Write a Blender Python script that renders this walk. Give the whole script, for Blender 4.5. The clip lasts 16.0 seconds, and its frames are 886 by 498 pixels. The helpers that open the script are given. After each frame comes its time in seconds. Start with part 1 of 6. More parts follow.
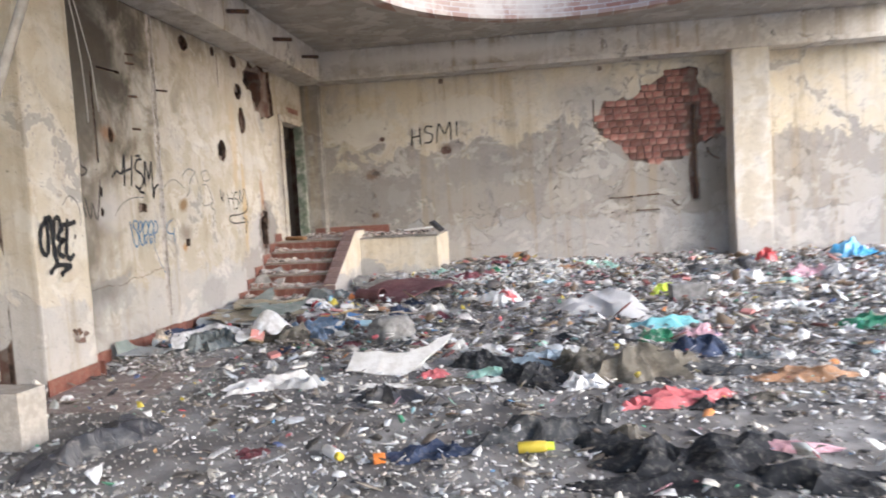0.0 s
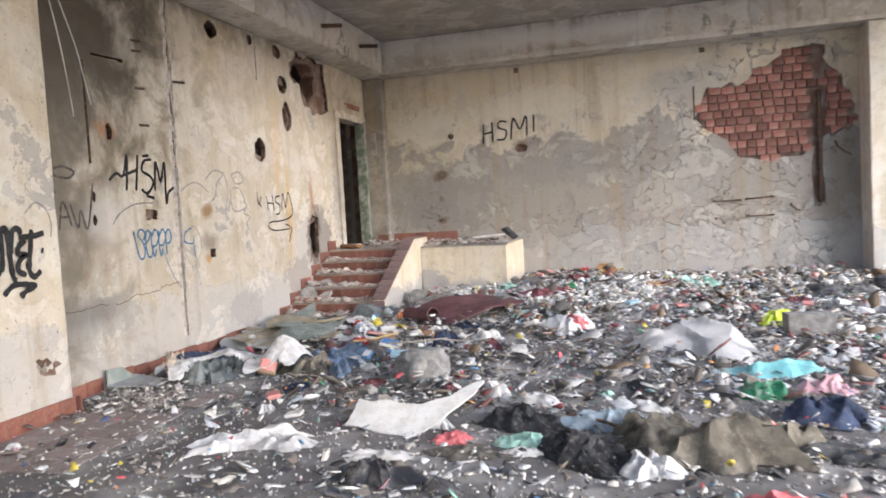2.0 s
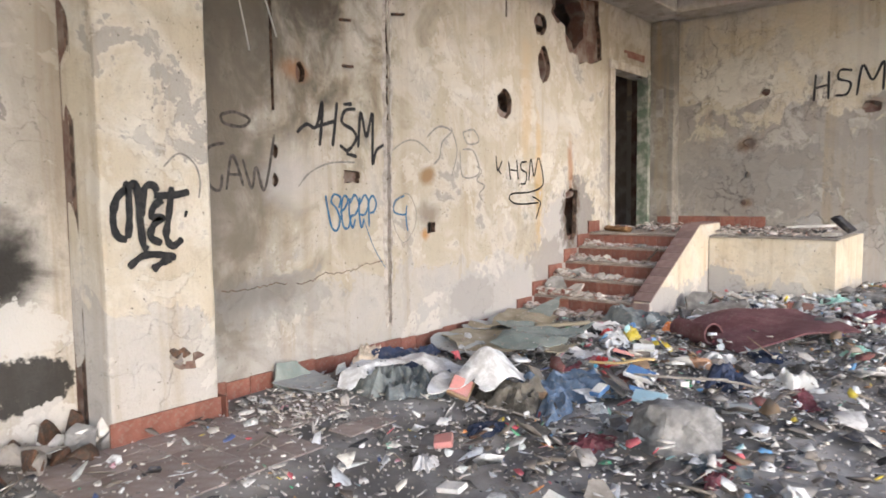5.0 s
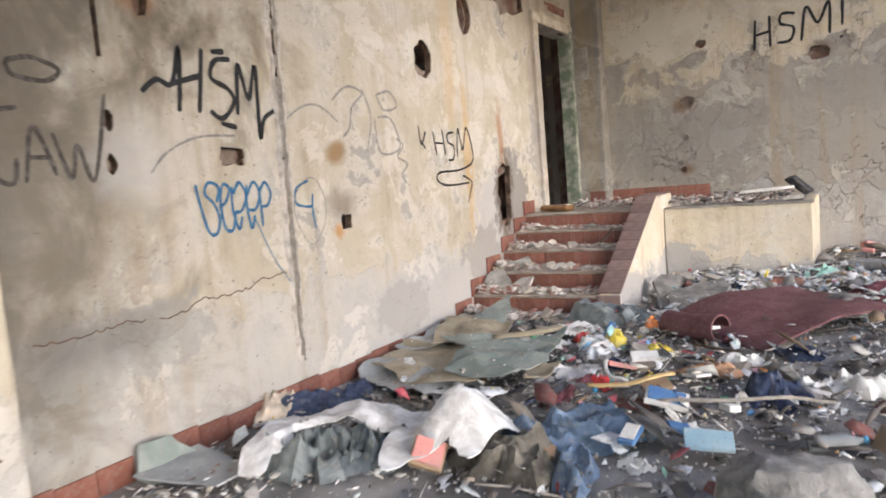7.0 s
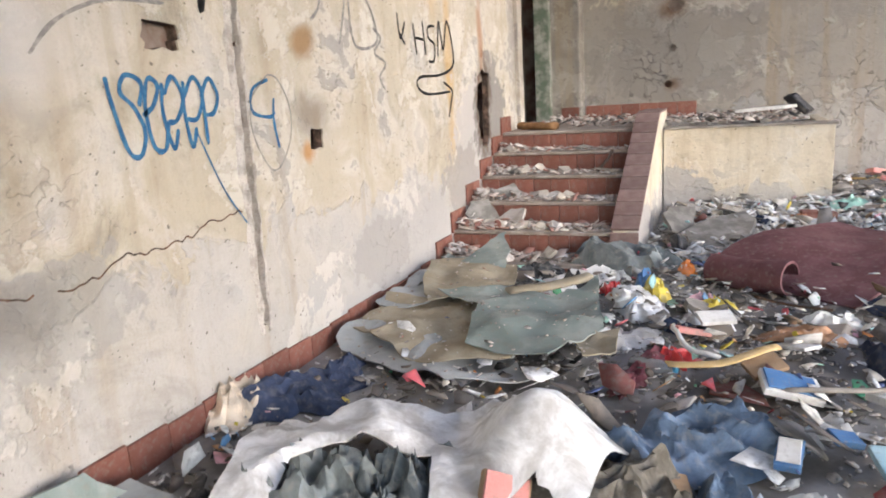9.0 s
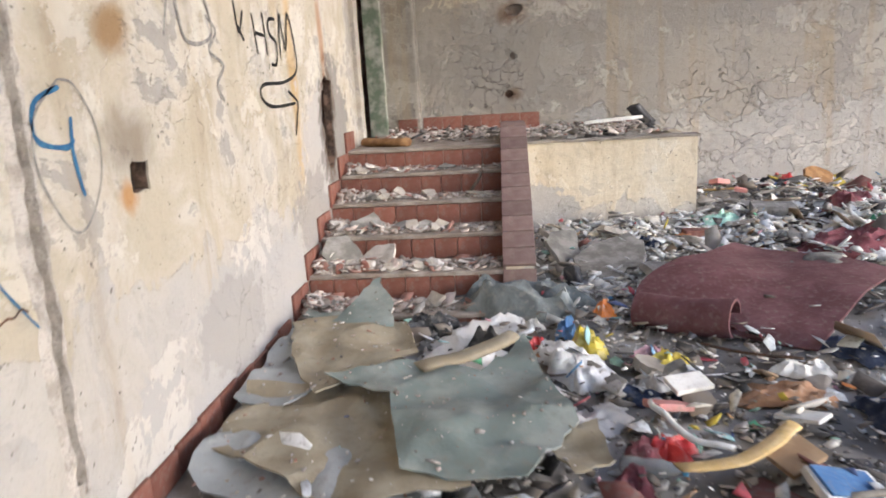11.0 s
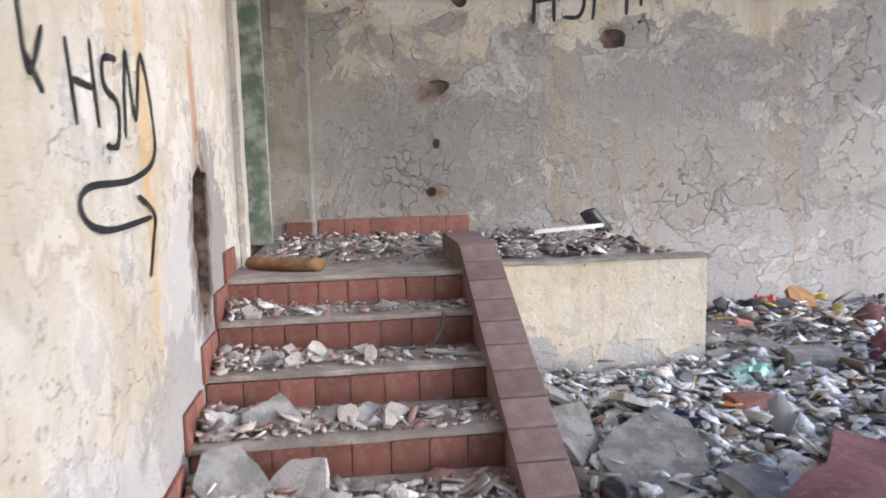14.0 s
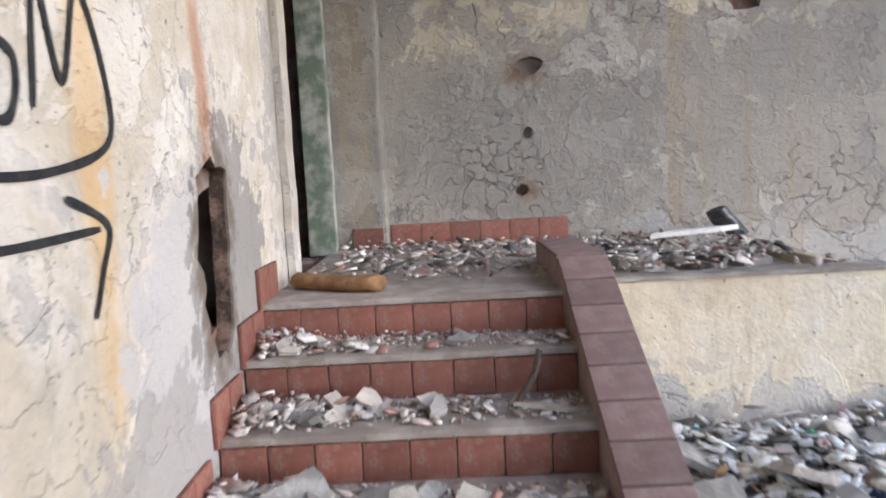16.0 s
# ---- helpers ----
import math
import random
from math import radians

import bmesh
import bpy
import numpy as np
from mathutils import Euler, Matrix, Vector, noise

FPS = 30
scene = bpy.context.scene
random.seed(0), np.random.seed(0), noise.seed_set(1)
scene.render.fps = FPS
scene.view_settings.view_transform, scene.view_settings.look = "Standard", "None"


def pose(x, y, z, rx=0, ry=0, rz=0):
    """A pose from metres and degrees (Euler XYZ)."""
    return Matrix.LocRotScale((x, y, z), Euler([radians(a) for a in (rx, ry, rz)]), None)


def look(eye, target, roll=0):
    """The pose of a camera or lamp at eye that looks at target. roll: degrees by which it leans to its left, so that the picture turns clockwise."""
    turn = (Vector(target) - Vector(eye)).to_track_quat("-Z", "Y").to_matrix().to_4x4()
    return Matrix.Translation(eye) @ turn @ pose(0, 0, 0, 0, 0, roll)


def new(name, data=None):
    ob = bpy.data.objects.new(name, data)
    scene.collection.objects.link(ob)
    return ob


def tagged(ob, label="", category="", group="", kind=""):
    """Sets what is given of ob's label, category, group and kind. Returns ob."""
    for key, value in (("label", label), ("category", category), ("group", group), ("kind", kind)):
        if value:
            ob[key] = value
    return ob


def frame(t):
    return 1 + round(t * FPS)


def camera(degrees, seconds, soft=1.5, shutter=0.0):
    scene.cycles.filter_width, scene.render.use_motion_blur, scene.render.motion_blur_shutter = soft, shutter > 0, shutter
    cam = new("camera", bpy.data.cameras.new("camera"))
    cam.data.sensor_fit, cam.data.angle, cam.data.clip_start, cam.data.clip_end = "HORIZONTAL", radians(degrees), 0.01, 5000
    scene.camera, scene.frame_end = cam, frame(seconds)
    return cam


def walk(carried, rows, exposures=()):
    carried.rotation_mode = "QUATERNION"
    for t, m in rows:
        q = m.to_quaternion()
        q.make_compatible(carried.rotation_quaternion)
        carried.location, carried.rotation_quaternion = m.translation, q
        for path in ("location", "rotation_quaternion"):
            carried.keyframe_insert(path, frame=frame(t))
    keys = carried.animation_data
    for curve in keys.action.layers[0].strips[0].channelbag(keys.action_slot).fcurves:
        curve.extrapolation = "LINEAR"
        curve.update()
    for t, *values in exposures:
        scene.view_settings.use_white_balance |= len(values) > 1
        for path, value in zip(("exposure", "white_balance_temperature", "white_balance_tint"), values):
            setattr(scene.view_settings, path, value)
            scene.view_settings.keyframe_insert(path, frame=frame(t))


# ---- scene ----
cam = camera(64.0, 16.0, 1.8, 0.5)
PATH = [
    (0, (0.088, 0.072, 1.491), (-0.168, 2.051, 1.354), -3.3),
    (0.5, (0.287, 0.439, 1.479), (-0.166, 2.382, 1.34), -5.5),
    (1, (0.42, 0.787, 1.516), (-0.128, 2.703, 1.349), -4.0),
    (1.5, (0.438, 1.188, 1.484), (-0.063, 3.12, 1.358), -3.0),
    (2, (0.405, 1.588, 1.507), (-0.134, 3.51, 1.39), -3.3),
    (2.5, (0.475, 1.986, 1.507), (-0.197, 3.866, 1.403), -2.9),
    (3, (0.537, 2.373, 1.413), (-0.284, 4.194, 1.315), -2.1),
    (3.5, (0.527, 2.817, 1.447), (-0.551, 4.499, 1.364), -2.3),
    (4, (0.541, 3.183, 1.476), (-0.697, 4.752, 1.383), -0.1),
    (4.2, (0.47, 3.271, 1.479), (-0.812, 4.802, 1.377), 0.4),
    (6.3, (-0.89, 4.241, 1.414), (-2.023, 5.873, 1.185), -3.3),
    (6.5, (-1.001, 4.349, 1.408), (-2.098, 6.007, 1.189), -3.4),
    (7, (-1.239, 4.707, 1.358), (-2.242, 6.427, 1.171), -4.7),
    (7.5, (-1.477, 5.082, 1.347), (-2.409, 6.845, 1.19), -2.8),
    (8, (-1.845, 5.267, 1.28), (-2.748, 7.032, 1.014), -0.8),
    (8.2, (-1.958, 5.333, 1.286), (-2.845, 7.094, 0.951), -0.9),
    (10.3, (-2.745, 5.92, 1.385), (-3.157, 7.819, 0.912), -4.4),
    (10.5, (-2.818, 6.043, 1.368), (-3.167, 7.955, 0.9), -2.7),
    (11, (-3.055, 6.362, 1.374), (-3.25, 8.302, 0.931), -3.4),
    (11.5, (-3.285, 6.712, 1.4), (-3.418, 8.662, 0.978), -4.0),
    (12, (-3.511, 6.998, 1.428), (-3.712, 8.95, 1.04), -4.1),
    (12.5, (-3.723, 7.365, 1.384), (-3.667, 9.332, 1.027), -4.6),
    (13, (-3.875, 7.651, 1.443), (-3.562, 9.6, 1.12), -3.8),
    (13.5, (-3.867, 7.845, 1.409), (-3.515, 9.794, 1.13), -2.3),
    (14, (-3.663, 8.183, 1.471), (-3.413, 10.154, 1.239), -1.5),
    (14.5, (-3.582, 8.301, 1.472), (-3.463, 10.284, 1.245), -5.3),
    (15, (-3.565, 8.465, 1.428), (-3.536, 10.45, 1.182), -6.0),
    (15.5, (-3.538, 8.648, 1.41), (-3.535, 10.631, 1.153), -4.9),
    (16, (-3.55, 9.019, 1.421), (-3.565, 11.007, 1.204), -2.9),
]
walk(cam, [(t, look(eye, target, roll)) for t, eye, target, roll in PATH], [(0, 1.88, 6050, 14), (4, 1.9, 6150, 14), (6.5, 1.87, 6200, 14), (8, 2.0, 6150, 14), (11, 2.03, 6150, 14), (13, 2.11, 5700, 14), (16, 2.01, 5550, 14)])

# ---- world, sun, exposure ----
world = bpy.data.worlds.new("overcast_sky")
scene.world = world
world.use_nodes = True
wn, wl = world.node_tree.nodes, world.node_tree.links
sky = wn.new("ShaderNodeTexSky")
sky.sky_type, sky.sun_disc = "NISHITA", False
sky.sun_elevation, sky.sun_rotation = radians(25), radians(114)
sky.dust_density, sky.ozone_density = 1.5, 1.5
wl.new(sky.outputs[0], wn["Background"].inputs[0])
wn["Background"].inputs[1].default_value = 0.15
sun_data = bpy.data.lights.new("sun", "SUN")
sun_data.energy, sun_data.angle, sun_data.color = 1.25, radians(40), (1.0, 0.97, 0.93)
sun = new("sun", sun_data)
sun.matrix_world = look((17.3, -7.7, 8.8), (0, 0, 0))

# ---- material helpers ----
def material(name, rough=0.9, metal=0.0):
    m = bpy.data.materials.new(name)
    m.use_nodes = True
    n = m.node_tree.nodes
    b = n["Principled BSDF"]
    b.inputs["Roughness"].default_value = rough
    b.inputs["Metallic"].default_value = metal
    b.inputs["Specular IOR Level"].default_value = 0.3
    return m, n, m.node_tree.links, b


def mixer(n, l, fac, a, b, mode="MIX"):
    x = n.new("ShaderNodeMix")
    x.data_type, x.blend_type = "RGBA", mode
    for k, v in ((0, fac), (6, a), (7, b)):
        if isinstance(v, bpy.types.NodeSocket):
            l.new(v, x.inputs[k])
        else:
            x.inputs[k].default_value = v if k == 0 else (*v, 1)
    return x.outputs[2]


def sums(n, l, op, a, b=0.0, c=0.0, clamp=False):
    x = n.new("ShaderNodeMath")
    x.operation, x.use_clamp = op, clamp
    for k, v in enumerate((a, b, c)):
        if isinstance(v, bpy.types.NodeSocket):
            l.new(v, x.inputs[k])
        else:
            x.inputs[k].default_value = v
    return x.outputs[0]


def fbm(n, l, co, scale, detail=6.0, rough=0.6, dist=0.0):
    x = n.new("ShaderNodeTexNoise")
    x.inputs["Scale"].default_value, x.inputs["Detail"].default_value = scale, detail
    x.inputs["Roughness"].default_value, x.inputs["Distortion"].default_value = rough, dist
    l.new(co, x.inputs["Vector"])
    return x.outputs["Fac"]


def edge(n, l, v, lo, hi):
    x = n.new("ShaderNodeMapRange")
    x.interpolation_type = "SMOOTHSTEP"
    x.inputs[1].default_value, x.inputs[2].default_value = lo, hi
    l.new(v, x.inputs[0])
    return x.outputs[0]


def places(n, l, stretch=(1, 1, 1), shift=(0, 0, 0)):
    tc = n.new("ShaderNodeTexCoord")
    mp = n.new("ShaderNodeMapping")
    mp.inputs["Scale"].default_value, mp.inputs["Location"].default_value = stretch, shift
    l.new(tc.outputs["Object"], mp.inputs[0])
    return mp.outputs[0]


def bumped(n, l, b, height, strength, dist):
    x = n.new("ShaderNodeBump")
    x.inputs["Strength"].default_value, x.inputs["Distance"].default_value = strength, dist
    l.new(height, x.inputs["Height"])
    l.new(x.outputs[0], b.inputs["Normal"])


def rough_stuff(name, base, other, scale=8.0, rough=0.9, bump=0.4, grime=0.5, per="", spread=0.25, metal=0.0):
    """A worn, dusty surface of two colours; per: 'object' or 'island' varies the brightness from piece to piece."""
    m, n, l, b = material(name, rough, metal)
    co = places(n, l)
    a = fbm(n, l, co, scale)
    c = mixer(n, l, edge(n, l, a, 0.4, 0.65), base, other)
    d = fbm(n, l, co, scale * 6, 4)
    c = mixer(n, l, sums(n, l, "MULTIPLY", edge(n, l, d, 0.5, 0.75), grime), c, (0.23, 0.2, 0.17))
    if per:
        r = n.new("ShaderNodeObjectInfo" if per == "object" else "ShaderNodeNewGeometry")
        v = sums(n, l, "MULTIPLY_ADD", r.outputs["Random" if per == "object" else "Random Per Island"], spread * 2, 1 - spread)
        hs = n.new("ShaderNodeHueSaturation")
        l.new(v, hs.inputs["Value"])
        l.new(c, hs.inputs["Color"])
        c = hs.outputs[0]
    l.new(c, b.inputs["Base Color"])
    bumped(n, l, b, sums(n, l, "ADD", a, d), bump, 0.01)
    return m


def confetti(name, colours, rough=0.8):
    """Many pieces in one mesh, each with one of the colours."""
    m, n, l, b = material(name, rough)
    r = n.new("ShaderNodeNewGeometry")
    ramp = n.new("ShaderNodeValToRGB")
    ramp.color_ramp.interpolation = "CONSTANT"
    e = ramp.color_ramp.elements
    while len(e) < len(colours):
        e.new(0.5)
    for i, col in enumerate(colours):
        e[i].position = i / len(colours)
        e[i].color = (*col, 1)
    l.new(r.outputs["Random Per Island"], ramp.inputs[0])
    co = places(n, l)
    c = mixer(n, l, sums(n, l, "MULTIPLY", edge(n, l, fbm(n, l, co, 30, 4), 0.45, 0.7), 0.6), ramp.outputs[0], (0.2, 0.18, 0.16))
    l.new(c, b.inputs["Base Color"])
    bumped(n, l, b, fbm(n, l, co, 60, 3), 0.3, 0.004)
    return m


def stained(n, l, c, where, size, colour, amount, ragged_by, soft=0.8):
    """A patch of its own shape: soot from a fire, rust under a bolt, a run of dirty water, and painted-in shade."""
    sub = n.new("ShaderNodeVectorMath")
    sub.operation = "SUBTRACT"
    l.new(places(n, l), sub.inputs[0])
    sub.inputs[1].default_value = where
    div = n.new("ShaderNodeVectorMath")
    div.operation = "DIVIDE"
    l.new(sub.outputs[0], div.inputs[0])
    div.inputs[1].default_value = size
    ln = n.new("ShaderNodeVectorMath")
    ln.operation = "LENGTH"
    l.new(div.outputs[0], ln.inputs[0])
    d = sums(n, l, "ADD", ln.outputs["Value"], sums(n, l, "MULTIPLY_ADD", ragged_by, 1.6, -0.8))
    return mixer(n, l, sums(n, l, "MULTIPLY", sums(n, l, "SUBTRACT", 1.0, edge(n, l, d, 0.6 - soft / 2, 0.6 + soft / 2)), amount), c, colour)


def plaster(name, axis, cream, pale, cement, dado, dado_soft, low, streak=0.35, grey_amount=0.5, stains=(), pale_amount=0.4, cracking=0.3, relief=0.55, core=None):
    """Old painted plaster: cream paint with flaked patches, a greyer dado under a ragged line and rain streaks."""
    m, n, l, b = material(name, 0.93)
    co = places(n, l)
    sep = n.new("ShaderNodeSeparateXYZ")
    l.new(co, sep.inputs[0])
    z = sep.outputs[2]
    big = fbm(n, l, co, 0.7, 3, 0.5, 0.3)
    mid = fbm(n, l, co, 2.1, 8, 0.62, 0.6)
    fine = fbm(n, l, co, 14, 6, 0.6)
    grain = fbm(n, l, co, 70, 3, 0.6)
    c = mixer(n, l, edge(n, l, mid, 0.42, 0.62), cream, pale)
    flake = edge(n, l, sums(n, l, "ADD", mid, sums(n, l, "MULTIPLY", fine, 0.25)), 0.70, 0.715)
    zone = edge(n, l, fbm(n, l, co, 0.45, 3, 0.5), 0.48, 0.58)
    flake = sums(n, l, "MULTIPLY", flake, sums(n, l, "MULTIPLY_ADD", zone, 0.8, 0.2))
    c = mixer(n, l, sums(n, l, "MULTIPLY", flake, 0.75), c, cement)
    line = sums(n, l, "ADD", z, sums(n, l, "MULTIPLY_ADD", mid, -2.4, 1.2))
    line = sums(n, l, "ADD", line, sums(n, l, "MULTIPLY_ADD", big, -1.8, 0.9))
    under = sums(n, l, "SUBTRACT", 1.0, edge(n, l, line, dado, dado + dado_soft))
    c = mixer(n, l, sums(n, l, "MULTIPLY", under, grey_amount), c, cement)
    lowline = sums(n, l, "ADD", z, sums(n, l, "MULTIPLY_ADD", mid, -1.2, 0.6))
    lowmask = sums(n, l, "SUBTRACT", 1.0, edge(n, l, lowline, low, low + 0.04))
    c = mixer(n, l, sums(n, l, "MULTIPLY", lowmask, 0.6), c, (0.44, 0.425, 0.41))
    sc = places(n, l, (3.2, 3.2, 0.16))
    st = fbm(n, l, sc, 1.6, 6, 0.6)
    c = mixer(n, l, sums(n, l, "MULTIPLY", edge(n, l, st, 0.5, 0.7), streak * 1.4), c, (0.33, 0.25, 0.15))
    dk = fbm(n, l, co, 1.1, 7, 0.7, 1.0)
    c = mixer(n, l, sums(n, l, "MULTIPLY", edge(n, l, dk, 0.55, 0.72), 0.35), c, (0.16, 0.14, 0.12))
    c = mixer(n, l, sums(n, l, "MULTIPLY", edge(n, l, grain, 0.5, 0.8), 0.35), c, (0.3, 0.27, 0.22))
    mott = fbm(n, l, co, 5.5, 8, 0.7, 1.2)
    c = mixer(n, l, sums(n, l, "MULTIPLY", edge(n, l, mott, 0.5, 0.72), 0.3), c, (0.24, 0.21, 0.17))
    coat = edge(n, l, fbm(n, l, co, 1.7, 9, 0.68, 0.4), 0.55, 0.572)
    c = mixer(n, l, sums(n, l, "MULTIPLY", coat, pale_amount), c, (0.66, 0.63, 0.57))
    c = mixer(n, l, sums(n, l, "MULTIPLY", edge(n, l, fbm(n, l, co, 38, 2, 0.5), 0.7, 0.74), 0.7), c, (0.08, 0.07, 0.06))
    for where, size, colour, amount, *soft in stains:
        c = stained(n, l, c, where, size, colour, amount, sums(n, l, "ADD", mid, sums(n, l, "MULTIPLY_ADD", fine, 0.5 if soft else 0.12, -0.25 if soft else -0.06)), *soft)
    vo = n.new("ShaderNodeTexVoronoi")
    vo.feature = "DISTANCE_TO_EDGE"
    vo.inputs["Scale"].default_value = 1.9
    wv = n.new("ShaderNodeVectorMath")
    wv.operation = "ADD"
    nt = n.new("ShaderNodeTexNoise")
    nt.inputs["Scale"].default_value, nt.inputs["Detail"].default_value = 3.0, 5
    l.new(co, nt.inputs["Vector"])
    l.new(co, wv.inputs[0])
    l.new(nt.outputs["Color"], wv.inputs[1])
    l.new(wv.outputs[0], vo.inputs["Vector"])
    crack = sums(n, l, "SUBTRACT", 1.0, edge(n, l, vo.outputs["Distance"], 0.0, 0.012))
    crack = sums(n, l, "MULTIPLY", crack, edge(n, l, fbm(n, l, co, 0.9, 2), 0.5, 0.6))
    c = mixer(n, l, sums(n, l, "MULTIPLY", crack, cracking), c, (0.1, 0.085, 0.07))
    # Hole sides: brick brown, darkened so that the recess shade is in the colour.
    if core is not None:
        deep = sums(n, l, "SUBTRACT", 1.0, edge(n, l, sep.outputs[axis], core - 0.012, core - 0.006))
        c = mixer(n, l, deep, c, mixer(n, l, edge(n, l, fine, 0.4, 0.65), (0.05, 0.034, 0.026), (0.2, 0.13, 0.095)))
    l.new(c, b.inputs["Base Color"])
    hgt = sums(n, l, "ADD", sums(n, l, "MULTIPLY", fine, 0.7), sums(n, l, "MULTIPLY", grain, 0.35))
    hgt = sums(n, l, "SUBTRACT", hgt, sums(n, l, "MULTIPLY", sums(n, l, "ADD", flake, lowmask), 0.5))
    hgt = sums(n, l, "SUBTRACT", hgt, sums(n, l, "MULTIPLY", crack, 2 * cracking))
    hgt = sums(n, l, "ADD", hgt, sums(n, l, "MULTIPLY", coat, pale_amount * 0.9))
    bumped(n, l, b, hgt, relief, 0.025)
    return m


CREAM, PALE, CEMENT = (0.55, 0.49, 0.39), (0.66, 0.62, 0.55), (0.35, 0.33, 0.31)
# Upper left: soot plus painted-in shade under the beam and beside the pilaster.
LEFT_STAINS_SHADE = (
    # First two: soot and shade; third: the pilaster's shade; fourth: a darker top corner.
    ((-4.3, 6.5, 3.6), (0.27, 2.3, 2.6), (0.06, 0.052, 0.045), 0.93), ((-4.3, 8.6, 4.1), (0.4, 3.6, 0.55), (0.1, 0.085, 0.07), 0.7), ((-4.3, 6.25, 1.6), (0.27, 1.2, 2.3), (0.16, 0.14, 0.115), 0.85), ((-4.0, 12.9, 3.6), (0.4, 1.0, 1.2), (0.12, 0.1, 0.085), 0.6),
    ((-4.3, 8.63, 1.62), (9, 0.16, 0.12), (0.26, 0.15, 0.06), 0.85), ((-4.3, 8.62, 1.26), (9, 0.26, 0.18), (0.2, 0.16, 0.12), 0.75), ((-4.3, 8.57, 1.09), (9, 0.09, 0.08), (0.42, 0.2, 0.05), 0.8),
    ((-4.3, 7.1, 2.4), (9, 0.2, 0.12), (0.3, 0.14, 0.06), 0.7), ((-4.3, 10.55, 1.6), (9, 0.1, 1.1), (0.5, 0.32, 0.12), 0.6), ((-4.3, 10.3, 2.4), (9, 0.16, 0.8), (0.5, 0.36, 0.2), 0.5),
    ((-4.3, 9.7, 0.28), (0.4, 1.75, 0.66), (0.4, 0.385, 0.37), 0.9, 0.05), ((-4.3, 9.3, 0.4), (0.4, 0.75, 0.32), (0.27, 0.255, 0.24), 0.4, 0.08), ((-4.3, 11.1, 1.0), (0.4, 0.75, 0.8), (0.43, 0.41, 0.395), 0.85, 0.05), ((-4.3, 6.9, 0.7), (0.4, 0.8, 0.3), (0.3, 0.29, 0.275), 0.6, 0.1), ((-4.3, 10.8, 0.6), (0.4, 0.7, 0.5), (0.3, 0.28, 0.26), 0.75, 0.08), ((-4.3, 11.45, 1.1), (0.4, 0.6, 0.9), (0.24, 0.225, 0.21), 0.92, 0.06), ((-4.3, 11.3, 1.2), (0.4, 0.28, 0.7), (0.12, 0.085, 0.06), 0.8, 0.3), ((-4.3, 11.28, 1.75), (0.4, 0.09, 0.5), (0.34, 0.16, 0.08), 0.7),
    ((-4.3, 12.3, 1.9), (0.4, 0.3, 1.6), (0.25, 0.22, 0.19), 0.6), ((-4.3, 6.65, 0.75), (9, 0.5, 0.22), (0.16, 0.15, 0.14), 0.6), ((-4.3, 7.05, 1.6), (9, 0.35, 0.38), (0.5, 0.48, 0.46), 0.7))
M_LEFT = plaster("cream_plaster", 0, CREAM, PALE, CEMENT, 0.5, 0.05, 0.75, 0.3, 0.35, LEFT_STAINS_SHADE[3:])
M_WALL = plaster("cream_wall_plaster", 0, (0.45, 0.4, 0.315), (0.54, 0.505, 0.445), (0.31, 0.29, 0.27), 0.5, 0.05, 0.75, 0.3, 0.35, LEFT_STAINS_SHADE, core=-4.3)
# The dark patch at x 3.41 is the buttress's shade, painted into the plaster.
# The soft grey patch at x -3.5 puts the stair corner's shade into the colour.
M_BACK = plaster("grey_plaster", 1, (0.6, 0.53, 0.4), (0.58, 0.54, 0.46), (0.31, 0.285, 0.26), 2.5, 0.06, 1.0, 0.35, 0.85, (((-3.5, 13.8, 2.0), (1.6, 9, 1.5), (0.22, 0.2, 0.175), 0.35), ((-2.9, 13.82, 1.6), (1.5, 9, 0.8), (0.23, 0.215, 0.2), 0.55, 0.05), ((-0.59, 13.82, 2.1), (2.4, 9, 0.5), (0.25, 0.235, 0.22), 0.35, 0.08), ((3.41, 13.8, 1.8), (0.6, 9, 1.6), (0.17, 0.15, 0.13), 0.55), ((1.25, 13.8, 3.3), (1.1, 9, 0.6), (0.34, 0.33, 0.32), 0.6), ((-3.0, 13.82, 2.05), (0.2, 9, 0.16), (0.17, 0.1, 0.06), 0.85), ((-2.92, 13.82, 2.79), (0.2, 9, 0.16), (0.17, 0.1, 0.06), 0.8), ((-2.98, 13.82, 1.27), (0.12, 9, 0.1), (0.17, 0.1, 0.06), 0.8), ((-1.51, 13.82, 2.5), (0.2, 9, 0.14), (0.17, 0.1, 0.06), 0.6), ((-3.2, 13.82, 2.95), (1.0, 9, 0.5), (0.6, 0.57, 0.5), 0.75, 0.05), ((-1.31, 13.82, 3.2), (1.3, 9, 0.4), (0.62, 0.58, 0.5), 0.6, 0.05), ((0.74, 13.82, 1.5), (0.9, 9, 0.6), (0.62, 0.59, 0.53), 0.2, 0.2)), 0.3, 0.5, 0.9)
